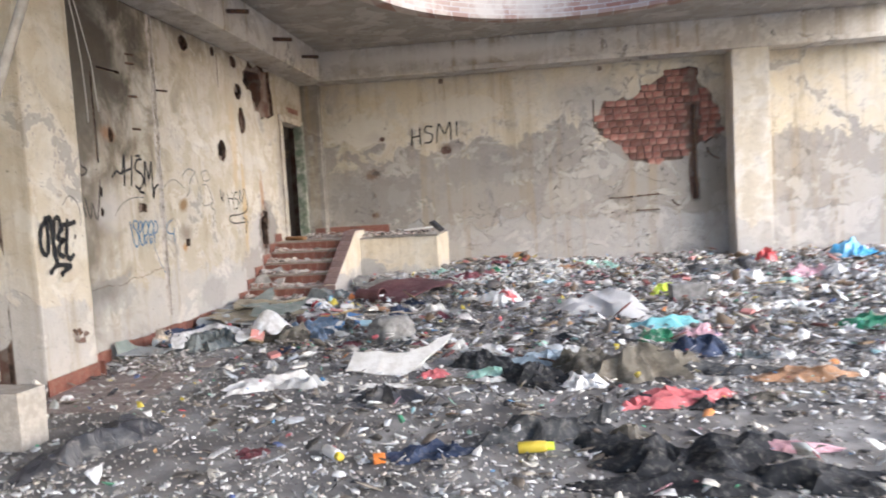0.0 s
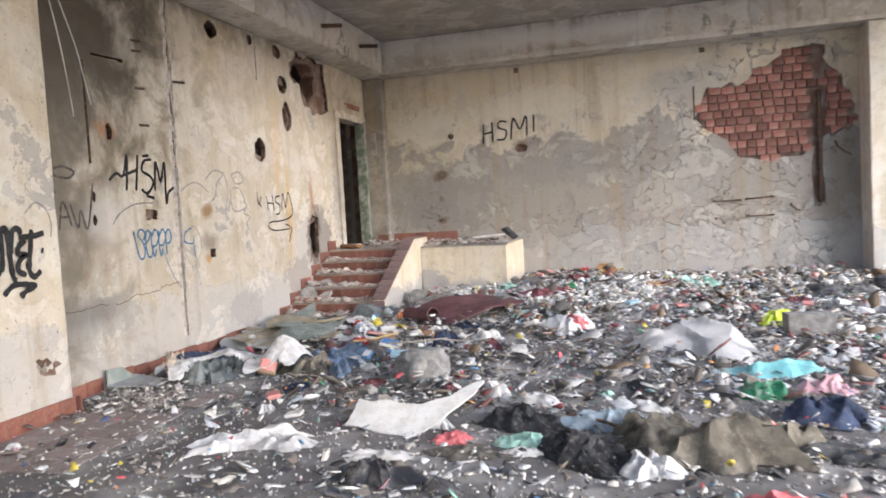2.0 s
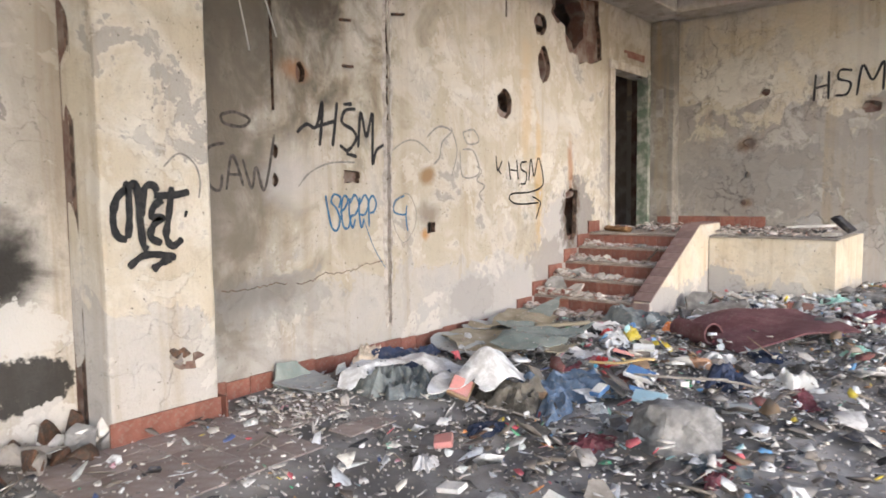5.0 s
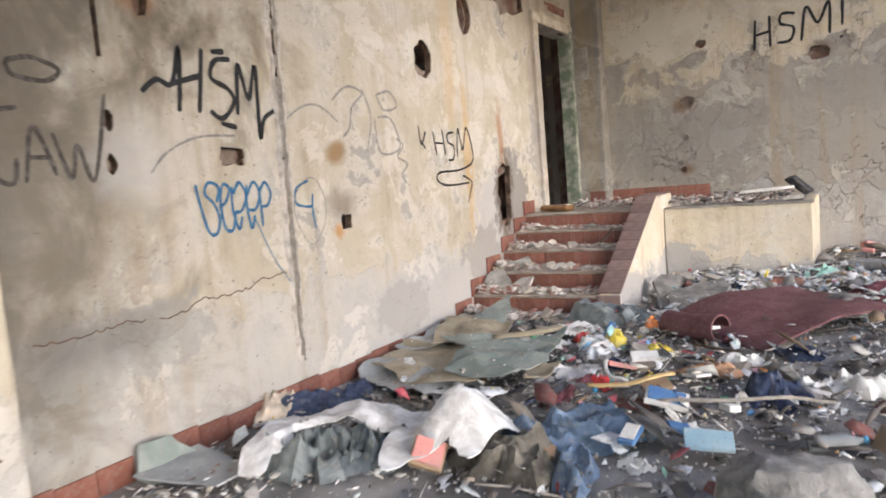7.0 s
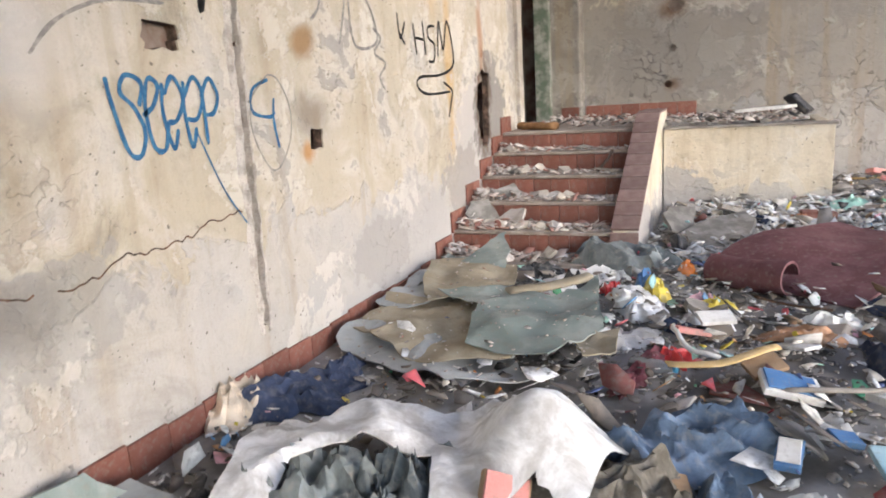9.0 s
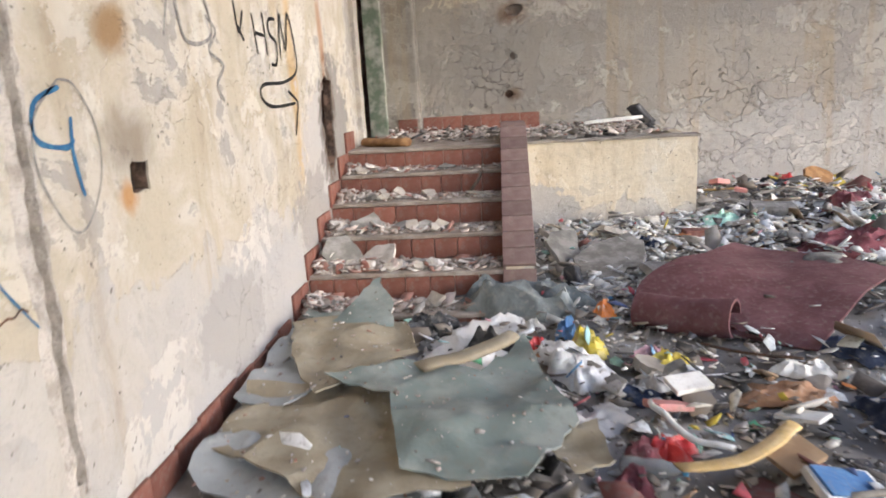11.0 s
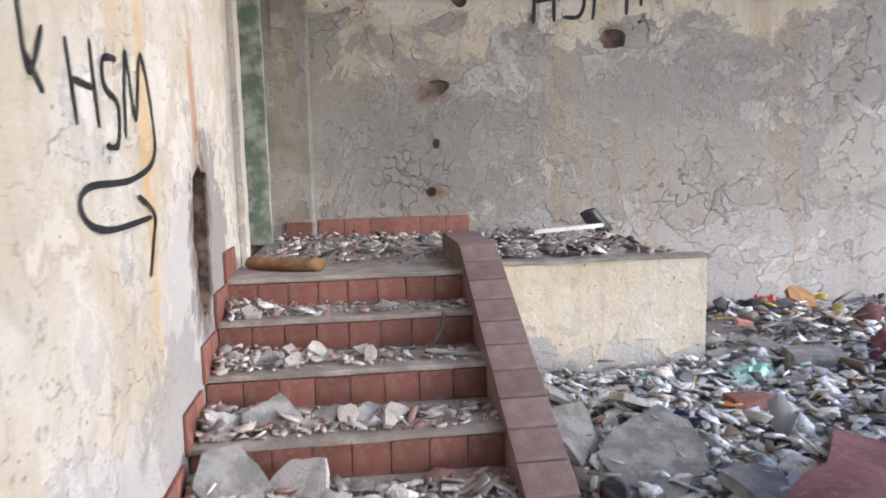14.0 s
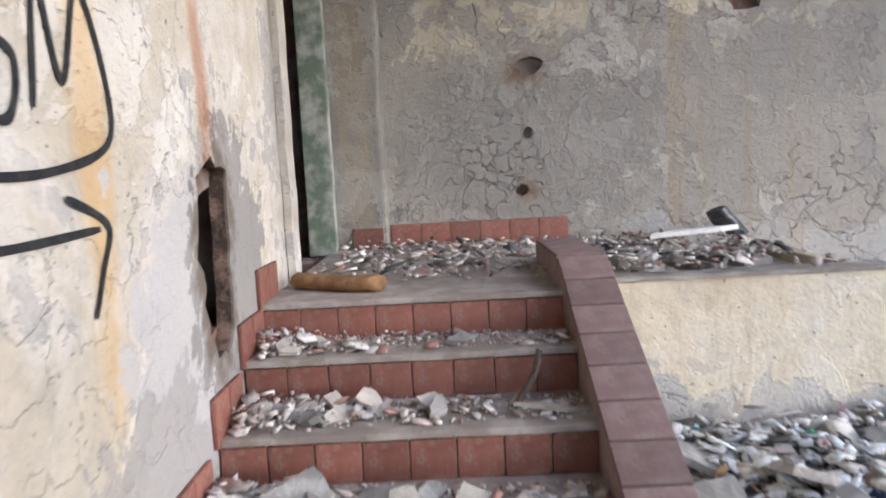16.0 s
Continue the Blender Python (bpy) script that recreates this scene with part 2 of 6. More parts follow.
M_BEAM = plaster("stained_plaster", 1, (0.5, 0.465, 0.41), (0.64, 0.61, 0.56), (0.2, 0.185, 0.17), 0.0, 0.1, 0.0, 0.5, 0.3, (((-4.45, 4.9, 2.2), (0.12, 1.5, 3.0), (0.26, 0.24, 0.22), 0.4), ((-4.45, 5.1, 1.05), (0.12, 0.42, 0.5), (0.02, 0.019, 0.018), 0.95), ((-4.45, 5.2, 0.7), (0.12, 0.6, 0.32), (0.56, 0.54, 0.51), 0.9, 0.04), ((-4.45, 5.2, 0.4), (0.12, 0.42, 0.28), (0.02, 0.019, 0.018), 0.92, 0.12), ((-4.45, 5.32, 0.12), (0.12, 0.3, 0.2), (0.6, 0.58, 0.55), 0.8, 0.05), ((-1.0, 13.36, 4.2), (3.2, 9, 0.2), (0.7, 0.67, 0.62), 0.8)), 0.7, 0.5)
M_BOX = plaster("platform_plaster", 1, (0.58, 0.51, 0.39), (0.64, 0.58, 0.47), CEMENT, -1.0, 0.1, 0.3, 0.35, 0.3, (((-2.72, 12.15, 0.3), (0.42, 9, 0.34), (0.38, 0.365, 0.35), 0.9, 0.05), ((-2.1, 12.15, 0.15), (0.6, 9, 0.2), (0.36, 0.345, 0.33), 0.85, 0.05)))
M_COL = plaster("grey_cement_render", 1, (0.21, 0.19, 0.165), (0.3, 0.28, 0.25), (0.17, 0.155, 0.14), 0.0, 0.1, 0.0, 0.4, 0.3, (), 0.12)
M_CEIL = plaster("ceiling_plaster", 2, (0.36, 0.33, 0.285), (0.44, 0.41, 0.36), (0.25, 0.23, 0.21), 0.0, 0.1, 0.0, 0.2, 0.3)
M_CORE = rough_stuff("brick_core", (0.15, 0.085, 0.065), (0.25, 0.21, 0.18), 5, 0.95, 0.8)
M_CONC = rough_stuff("bare_concrete", (0.24, 0.212, 0.187), (0.36, 0.33, 0.295), 6, 0.95, 0.6)
M_BRICK = rough_stuff("red_brick", (0.26, 0.105, 0.08), (0.36, 0.21, 0.17), 9, 0.92, 0.8, 0.6, "object", 0.45)
M_TERRA = rough_stuff("terracotta_tile", (0.19, 0.072, 0.05), (0.24, 0.105, 0.078), 7, 0.65, 0.3, 0.6, "object", 0.2)
M_BROWN = rough_stuff("brown_cap_tile", (0.17, 0.11, 0.1), (0.23, 0.165, 0.15), 7, 0.75, 0.25, 0.6, "object", 0.15)
def brickwork(name):
    m, n, l, b = material(name, 0.95)
    t = n.new("ShaderNodeTexBrick")
    t.inputs["Scale"].default_value = 1.0
    t.inputs["Brick Width"].default_value, t.inputs["Row Height"].default_value, t.inputs["Mortar Size"].default_value = 0.26, 0.08, 0.008
    t.inputs["Color1"].default_value, t.inputs["Color2"].default_value, t.inputs["Mortar"].default_value = (0.3, 0.15, 0.11, 1), (0.5, 0.42, 0.35, 1), (0.5, 0.47, 0.42, 1)
    tc = n.new("ShaderNodeTexCoord")
    sep, com = n.new("ShaderNodeSeparateXYZ"), n.new("ShaderNodeCombineXYZ")
    l.new(tc.outputs["Object"], sep.inputs[0])
    l.new(sep.outputs[0], com.inputs[0])
    l.new(sep.outputs[2], com.inputs[1])
    l.new(com.outputs[0], t.inputs["Vector"])
    c = mixer(n, l, sums(n, l, "MULTIPLY", edge(n, l, fbm(n, l, tc.outputs["Object"], 1.5), 0.45, 0.6), 0.7), t.outputs[0], (0.62, 0.58, 0.5))
    l.new(c, b.inputs["Base Color"])
    bumped(n, l, b, t.outputs["Fac"], 0.6, -0.01)
    return m


M_BRICKWALL = brickwork("old_brickwork")
M_MORTAR = rough_stuff("mortar", (0.4, 0.36, 0.31), (0.5, 0.46, 0.4), 20, 0.95, 0.6)
M_STEEL = rough_stuff("rusty_steel", (0.06, 0.045, 0.035), (0.14, 0.07, 0.04), 20, 0.8, 0.4)
M_DUSTY = rough_stuff("dusty_tile", (0.27, 0.21, 0.19), (0.36, 0.32, 0.3), 5, 0.85, 0.3, 0.6, "object", 0.15)
M_SLAB = rough_stuff("broken_cement", (0.19, 0.18, 0.165), (0.34, 0.325, 0.3), 9, 0.95, 0.8, 0.5, "object", 0.3)
M_CHALK = rough_stuff("chalky_plaster", (0.52, 0.485, 0.445), (0.36, 0.325, 0.29), 14, 0.95, 0.9, 0.6)
M_TREAD = rough_stuff("dusty_tread", (0.24, 0.2, 0.17), (0.37, 0.325, 0.285), 7, 0.95, 0.7)
M_GREEN = rough_stuff("green_paint", (0.125, 0.16, 0.115), (0.36, 0.36, 0.31), 7, 0.6, 0.4)
M_FLOOR = rough_stuff("dusty_floor", (0.17, 0.162, 0.155), (0.36, 0.347, 0.333), 1.8, 0.95, 0.9, 0.5)
M_INK = rough_stuff("black_spray", (0.012, 0.012, 0.014), (0.03, 0.03, 0.03), 30, 0.6, 0.1, 0.1)

# ---- mesh helpers ----
def part(name, bm, mat, parent=None, label=""):
    me = bpy.data.meshes.new(name)
    bm.to_mesh(me)
    bm.free()
    me.materials.append(mat)
    ob = new(name, me)
    if parent:
        ob.parent = parent
    return tagged(ob, label)


def block(x0, x1, y0, y1, z0, z1, bevel=0.0, rough=0.0, cuts=0, seed=0):
    bm = bmesh.new()
    bmesh.ops.create_cube(bm, size=1, matrix=Matrix.Translation(((x0 + x1) / 2, (y0 + y1) / 2, (z0 + z1) / 2)) @ Matrix.Diagonal((x1 - x0, y1 - y0, z1 - z0, 1)))
    if cuts:
        bmesh.ops.subdivide_edges(bm, edges=bm.edges[:], cuts=cuts, use_grid_fill=True)
    if bevel:
        bmesh.ops.bevel(bm, geom=bm.edges[:] if not cuts else [e for e in bm.edges if e.calc_face_angle(0) > 1], offset=bevel, segments=2, affect="EDGES", profile=0.6)
    if rough:
        for v in bm.verts:
            v.co += rough * noise.noise_vector(v.co * 4 + Vector((seed * 7.3, 0, 0)))
    return bm


def joined(*bms):
    out = bmesh.new()
    for b in bms:
        me = bpy.data.meshes.new("tmp")
        b.to_mesh(me)
        b.free()
        out.from_mesh(me)
        bpy.data.meshes.remove(me)
    return out


def ragged(points, amount, seed, steps=4):
    """A polygon whose sides are broken up into small uneven bites."""
    rnd = random.Random(seed)
    out = []
    for i, (x, y) in enumerate(points):
        x2, y2 = points[(i + 1) % len(points)]
        for k in range(steps):
            f = k / steps
            out.append((x + (x2 - x) * f + rnd.uniform(-amount, amount), y + (y2 - y) * f + rnd.uniform(-amount, amount)))
    return out


def blob(cx, cy, rx, ry, seed, amount=0.18, count=14):
    rnd = random.Random(seed)
    return [(cx + rx * math.cos(i / count * math.tau) * (1 + rnd.uniform(-amount, amount)), cy + ry * math.sin(i / count * math.tau) * (1 + rnd.uniform(-amount, amount))) for i in range(count)]


def pierced(name, outer, holes, thick, m, mat):
    """A slab with real holes: outlines lie in the slab's own plane, its front is at the pose m and its thickness goes back."""
    cu = bpy.data.curves.new(name, "CURVE")
    cu.dimensions, cu.fill_mode, cu.extrude = "2D", "BOTH", thick / 2
    for ring in (outer, *holes):
        sp = cu.splines.new("POLY")
        sp.points.add(len(ring) - 1)
        for p, (x, y) in zip(sp.points, ring):
            p.co = (x, y, 0, 1)
        sp.use_cyclic_u = True
    tmp = new(name + "_outline", cu)
    me = bpy.data.meshes.new_from_object(tmp.evaluated_get(bpy.context.evaluated_depsgraph_get()))
    bpy.data.objects.remove(tmp)
    bpy.data.curves.remove(cu)
    me.name = name
    me.transform(m @ Matrix.Translation((0, 0, -thick / 2)))
    me.materials.clear()
    me.materials.append(mat)
    return new(name, me)


def rect(x0, x1, y0, y1):
    return [(x0, y0), (x1, y0), (x1, y1), (x0, y1)]


LEFT_X, BACK_Y, CEIL_Z, LANDING = -4.30, 13.82, 4.42, 0.94
ON_LEFT = Matrix(((0, 0, 1, 0), (1, 0, 0, 0), (0, 1, 0, 0), (0, 0, 0, 1)))
ON_BACK = Matrix(((1, 0, 0, 0), (0, 0, -1, 0), (0, 1, 0, 0), (0, 0, 0, 1)))


def on_left(x=LEFT_X):
    return Matrix.Translation((x, 0, 0)) @ ON_LEFT


def on_back(y=BACK_Y):
    return Matrix.Translation((0, y, 0)) @ ON_BACK


def setting(ob, label="", category=""):
    return tagged(ob, label, category, "", "structure")


def height(x, y):
    """The heaped rubbish: thin near the entrance, thicker towards the back wall."""
    f = min(max((y - 6.0) / 5.5, 0), 1)
    f = f * f * (3 - 2 * f)
    side = min(max((x + 3.2) / 2.4, 0), 1)
    h = 0.03 + f * (0.06 + 0.1 * side)
    h += 0.05 * noise.noise(Vector((x * 0.9, y * 0.9, 3))) * (0.4 + f) + 0.03 * noise.noise(Vector((x * 2.7, y * 2.7, 7))) * (0.4 + f)
    h += 0.13 * math.exp(-((x + 0.9) ** 2 / 4.0 + (y - 12.2) ** 2 / 3.0))
    return max(h, 0.012)


# ---- the large structure ----
DOOR = rect(12.41, 13.46, LANDING - 0.02, 3.06)
groove = ragged([(8.04, 0.32), (8.1, 0.32), (8.12, 1.2), (8.12, 2.6), (8.14, 3.88), (8.09, 3.88), (8.06, 2.6), (8.05, 1.2)], 0.02, 13, 14)
plaster_holes = [
    DOOR, groove,
    ragged([(10.85, 3.5), (10.87, 3.7), (11.08, 3.86), (11.3, 3.84), (11.55, 3.86), (11.98, 3.86), (12.04, 3.5), (12.08, 3.1), (11.5, 3.03), (11.2, 3.16), (11.12, 3.36)], 0.04, 3),
    blob(10.6, 3.32, 0.14, 0.13, 5), blob(10.68, 2.89, 0.13, 0.2, 6), blob(9.88, 2.38, 0.15, 0.17, 7), blob(10.5, 3.76, 0.14, 0.09, 8), blob(8.95, 3.72, 0.13, 0.1, 9), blob(9.8, 3.78, 0.07, 0.07, 19),
    ragged(rect(7.57, 7.75, 1.555, 1.65), 0.01, 10), ragged(rect(8.6, 8.72, 1.09, 1.19), 0.006, 25), ragged([(11.18, 0.94), (11.25, 0.86), (11.4, 0.86), (11.43, 1.1), (11.46, 1.3), (11.47, 1.46), (11.3, 1.49), (11.17, 1.46), (11.13, 1.26), (11.16, 1.1)], 0.02, 11, 3), blob(7.15, 2.38, 0.05, 0.08, 12),
    rect(6.875, 6.905, 2.08, 3.0), blob(6.9, 1.78, 0.03, 0.05, 14), blob(6.89, 1.57, 0.03, 0.05, 15), ragged([(7.0, 3.05), (7.42, 3.06), (7.42, 3.09), (7.0, 3.08)], 0.004, 16), rect(9.91, 9.935, 3.29, 3.84),
]
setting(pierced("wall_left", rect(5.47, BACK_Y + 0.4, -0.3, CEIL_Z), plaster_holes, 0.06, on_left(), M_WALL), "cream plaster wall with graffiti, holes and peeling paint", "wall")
big_hole = ragged([(11.0, 3.55), (11.1, 3.76), (11.5, 3.8), (11.75, 3.7), (11.72, 3.35), (11.45, 3.2), (11.2, 3.38)], 0.03, 21)
setting(pierced("wall_left_core", rect(5.47, BACK_Y + 0.4, -0.3, CEIL_Z), [rect(12.25, 13.62, LANDING - 0.02, 3.3), big_hole, blob(10.7, 2.89, 0.09, 0.16, 22), blob(9.03, 3.72, 0.17, 0.08, 23), rect(8.57, 9.05, 1.05, 1.21), blob(10.0, 2.42, 0.2, 0.1, 24), ragged(rect(11.2, 11.6, 0.92, 1.4), 0.03, 12), rect(10.6, 10.85, 3.26, 3.34)], 0.22, on_left(LEFT_X - 0.063), M_CORE), "rough red brick core of the plastered wall", "wall")
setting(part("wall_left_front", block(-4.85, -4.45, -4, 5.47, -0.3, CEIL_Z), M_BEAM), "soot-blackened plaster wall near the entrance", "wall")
setting(part("pilaster", block(-4.45, -4.015, 5.47, 6.165, -0.2, CEIL_Z, 0.02, 0.012, 18, 3), M_LEFT), "cream plaster pilaster with a black sprayed tag", "pilaster")
setting(part("corner_column", block(-4.29, -3.94, 13.6, BACK_Y, LANDING - 0.2, 3.86, 0.02, 0.006, 14, 4), M_COL), "grey plaster column in the corner beside the door", "column")
patch = ragged([(1.34, 2.71), (1.54, 3.16), (1.99, 3.19), (2.39, 3.44), (2.74, 3.63), (3.21, 3.69), (3.28, 3.29), (3.56, 2.94), (3.64, 2.61), (3.6, 2.38), (3.3, 2.3), (3.17, 2.25), (3.17, 1.23), (3.06, 1.23), (3.03, 2.15), (2.82, 1.97), (1.95, 1.98), (1.83, 2.33), (1.41, 2.51)], 0.05, 31, 4)
back_holes = [patch, blob(-1.52, 2.45, 0.12, 0.08, 32), rect(-1.6, -1.51, 3.73, 3.83), rect(1.41, 1.5, 3.74, 3.83), blob(-2.77, 2.75, 0.06, 0.05, 33), blob(-2.96, 2.09, 0.09, 0.06, 34), blob(-3.03, 1.27, 0.04, 0.04, 35), blob(-2.98, 1.65, 0.03, 0.04, 36)]
setting(pierced("wall_back", rect(-4.75, 6.6, -0.3, CEIL_Z), back_holes, 0.06, on_back(), M_BACK), "grey and cream peeling plaster wall with a patch of bare brick", "wall")
setting(part("wall_back_core", block(-4.75, 6.6, BACK_Y + 0.063, BACK_Y + 0.35, -0.3, CEIL_Z), M_CORE), "mortar bed behind the fallen plaster", "wall")
setting(part("beam_back", joined(block(-4.3, 6.6, 13.36, BACK_Y - 0.003, 3.95, CEIL_Z, 0.015), block(-4.3, 6.6, 13.3, BACK_Y - 0.003, 3.86, 3.948, 0.015)), M_BEAM), "stained concrete beam with flaking white paint", "beam")
setting(part("beam_left", block(LEFT_X + 0.003, -3.78, 5.0, 13.29, 3.87, CEIL_Z - 0.003, 0.015), M_BEAM), "stained concrete beam along the wall", "beam")
setting(part("buttress", block(3.68, 4.32, 13.3, BACK_Y - 0.004, -0.2, 3.855, 0.02, 0.012, 16, 5), M_LEFT), "broad pale plaster pilaster with flaking corners", "pilaster")
ring = [(0.9 + 3.3 * math.cos(i / 64 * math.tau), 9.2 + 3.3 * math.sin(i / 64 * math.tau)) for i in range(64)]
setting(pierced("ceiling", rect(-4.85, 6.6, -2.4, 14.2), [ring], 0.3, Matrix.Translation((0, 0, CEIL_Z + 0.303)), M_CEIL), "stained concrete ceiling with a round opening", "ceiling")
for px, py in ((6.3, -2.1), (6.3, 5.5), (-4.4, -2.1)):
    setting(part("column", block(px - 0.25, px + 0.25, py - 0.25, py + 0.25, -0.2, CEIL_Z, 0.02), M_LEFT), "plain plaster column on the open side", "column")
for w in (block(-6.6, -6.4, 5.5, 14.3, -0.1, CEIL_Z), block(-6.4, -4.6, 5.3, 5.5, -0.1, CEIL_Z), block(-6.4, -4.76, 14.25, 14.45, -0.1, CEIL_Z), block(-6.6, -4.59, 5.3, 14.45, 0.76, LANDING - 0.03), block(-6.6, -4.855, 5.3, 14.45, CEIL_Z + 0.004, CEIL_Z + 0.2)):
    setting(part("back_room_wall", w, M_CONC), "dark bare wall of the room behind the door", "wall")
drum = bmesh.new()
lower = [drum.verts.new((0.9 + 3.29 * math.cos(i / 64 * math.tau), 9.2 + 3.29 * math.sin(i / 64 * math.tau), CEIL_Z - 0.01)) for i in range(64)]
upper = [drum.verts.new((v.co.x, v.co.y, CEIL_Z + 1.9)) for v in lower]
for i in range(64):
    drum.faces.new((lower[i], lower[(i + 1) % 64], upper[(i + 1) % 64], upper[i]))
bmesh.ops.recalc_face_normals(drum, faces=drum.faces[:])
bmesh.ops.solidify(drum, geom=drum.faces[:], thickness=0.24)
setting(part("skylight_drum", drum, M_BRICKWALL), "round brick drum above the ceiling opening", "skylight")

for side in (-1, 1):
    lip = bmesh.new()
    rows2 = []
    for k in range(170):
        z = 0.3 + 3.58 * k / 169
        mid_y = 8.07 + 0.045 * (z - 0.3) / 3.58
        w = 0.035 + 0.06 * abs(noise.noise(Vector((z * 2.3, side * 7, 0)))) + 0.02 * noise.noise(Vector((z * 14, side, 0)))
        inner = 0.014 + 0.012 * noise.noise(Vector((z * 9, side * 3, 2)))
        row = []
        for q in range(6):
            f = q / 5
            bulge = 0.024 * math.sin(math.pi * (0.25 + 0.75 * f)) * (0.5 + 0.9 * abs(noise.noise(Vector((z * 11, f * 2, side * 5))))) if q else -0.05
            row.append(lip.verts.new((LEFT_X - 0.004 + bulge * (0 if q == 5 else 1), mid_y + side * (inner + w * f), z)))
        rows2.append(row)
    for ra, rb in zip(rows2, rows2[1:]):
        for q in range(5):
            lip.faces.new((ra[q], ra[q + 1], rb[q + 1], rb[q]) if side > 0 else (ra[q + 1], ra[q], rb[q], rb[q + 1]))
    setting(part("groove_lip", lip, M_CHALK), "crumbling white plaster lip of the wall groove", "trim")

# ---- ground ----
def sheet_grid(x0, x1, y0, y1, step, f):
    nx, ny = int((x1 - x0) / step) + 1, int((y1 - y0) / step) + 1
    verts = [(x0 + i * (x1 - x0) / (nx - 1), y0 + j * (y1 - y0) / (ny - 1)) for j in range(ny) for i in range(nx)]
    verts = [(x, y, f(x, y)) for x, y in verts]
    faces = [(j * nx + i, j * nx + i + 1, (j + 1) * nx + i + 1, (j + 1) * nx + i) for j in range(ny - 1) for i in range(nx - 1)]
    me = bpy.data.meshes.new("sheet")
    me.from_pydata(verts, [], faces)
    return me


def flat_mesh(name, me, mat):
    me.name = name
    me.materials.append(mat)
    for p in me.polygons:
        p.use_smooth = True
    return new(name, me)


ground = bmesh.new()
bmesh.ops.create_grid(ground, x_segments=2, y_segments=2, size=1500)
bmesh.ops.translate(ground, verts=ground.verts[:], vec=(0, 0, -0.05))
setting(part("ground", ground, M_FLOOR), "pale dusty ground outside", "ground")
setting(flat_mesh("floor", sheet_grid(LEFT_X, 6.6, -2.4, BACK_Y, 0.06, height), M_FLOOR), "grey floor deep in trodden rubbish and dust", "floor")

# ---- stairs ----
NOSE = [(10.10, 0.145), (10.42, 0.305), (10.77, 0.465), (11.13, 0.625), (11.46, 0.785), (11.74, LANDING)]
STAIR_R = -3.1
stairs = setting(new("stairs"), "short flight of steps with terracotta risers and dusty treads", "stairs")
for i, (y, z) in enumerate(NOSE):
    far = NOSE[i + 1][0] + 0.02 if i < 5 else BACK_Y - 0.004
    part("tread", block(LEFT_X + 0.004, STAIR_R, y + 0.004, far, z - 0.024, z, 0.006, 0.004, 6, i), M_TREAD, stairs, "worn grey concrete tread")
    part("step_core", block(LEFT_X + 0.004, STAIR_R, y + 0.03, far, z - 0.165, z - 0.026), M_MORTAR, stairs)
platform = setting(new("platform"), "raised cream plaster platform with a broken top beside the stairs", "platform")
part("front_wall", block(-2.918, -1.57, 12.15, 12.25, 0, 0.89, 0.008, 0.004, 12, 1), M_BOX, platform)
part("side_wall", block(-1.67, -1.57, 12.254, BACK_Y - 0.005, 0, 0.89, 0.008, 0.004, 12, 2), M_BOX, platform)
part("slab", block(-2.9, -1.68, 12.26, BACK_Y - 0.005, 0.72, 0.83, 0, 0.012, 14, 3), M_CONC, platform)
curb_bm = bmesh.new()
prof = [(10.41, 0.0), (10.44, 0.313), (11.85, 1.045), (12.56, 1.045), (12.56, 0.0)]
a = [curb_bm.verts.new((STAIR_R + 0.003, y, z)) for y, z in prof]
b2 = [curb_bm.verts.new((-2.93, y, z)) for y, z in prof]
curb_bm.faces.new(a[::-1])
curb_bm.faces.new(b2)
for i in range(5):
    j = (i + 1) % 5
    curb_bm.faces.new((a[i], a[j], b2[j], b2[i]))
bmesh.ops.recalc_face_normals(curb_bm, faces=curb_bm.faces[:])
curb = setting(part("stair_curb", curb_bm, M_BOX), "sloping cream curb wall capped with brown tiles", "curb")
inner_bm = bmesh.new()
rim = [(STAIR_R - 0.002, y, z) for y, z in prof]
low_ring, high_ring = [inner_bm.verts.new(p) for p in rim], [inner_bm.verts.new((x - 0.008, y, z)) for x, y, z in rim]
inner_bm.faces.new(low_ring)
inner_bm.faces.new(high_ring[::-1])
for i in range(5):
    inner_bm.faces.new((low_ring[i], high_ring[i], high_ring[(i + 1) % 5], low_ring[(i + 1) % 5]))
bmesh.ops.recalc_face_normals(inner_bm, faces=inner_bm.faces[:])
part("side_facing", inner_bm, M_BROWN, curb, "brown tile facing beside the steps")
part("slab_cap", block(-2.92, -1.55, 12.135, 12.29, 0.89, 0.91, 0.006, 0.006, 10, 6), M_CONC, platform, "crumbling grey cement edge")
for i in range(9):
    rnd = random.Random(i)
    x, y = rnd.uniform(-2.7, -1.8), rnd.uniform(12.5, 13.5)
    part("broken_tile", block(x - rnd.uniform(0.06, 0.2), x + rnd.uniform(0.06, 0.2), y - rnd.uniform(0.06, 0.18), y + rnd.uniform(0.06, 0.18), 0.81, 0.85 + rnd.uniform(0, 0.03), 0.004, 0.02, 3, i), M_TERRA if i % 3 == 0 else M_CONC, platform)

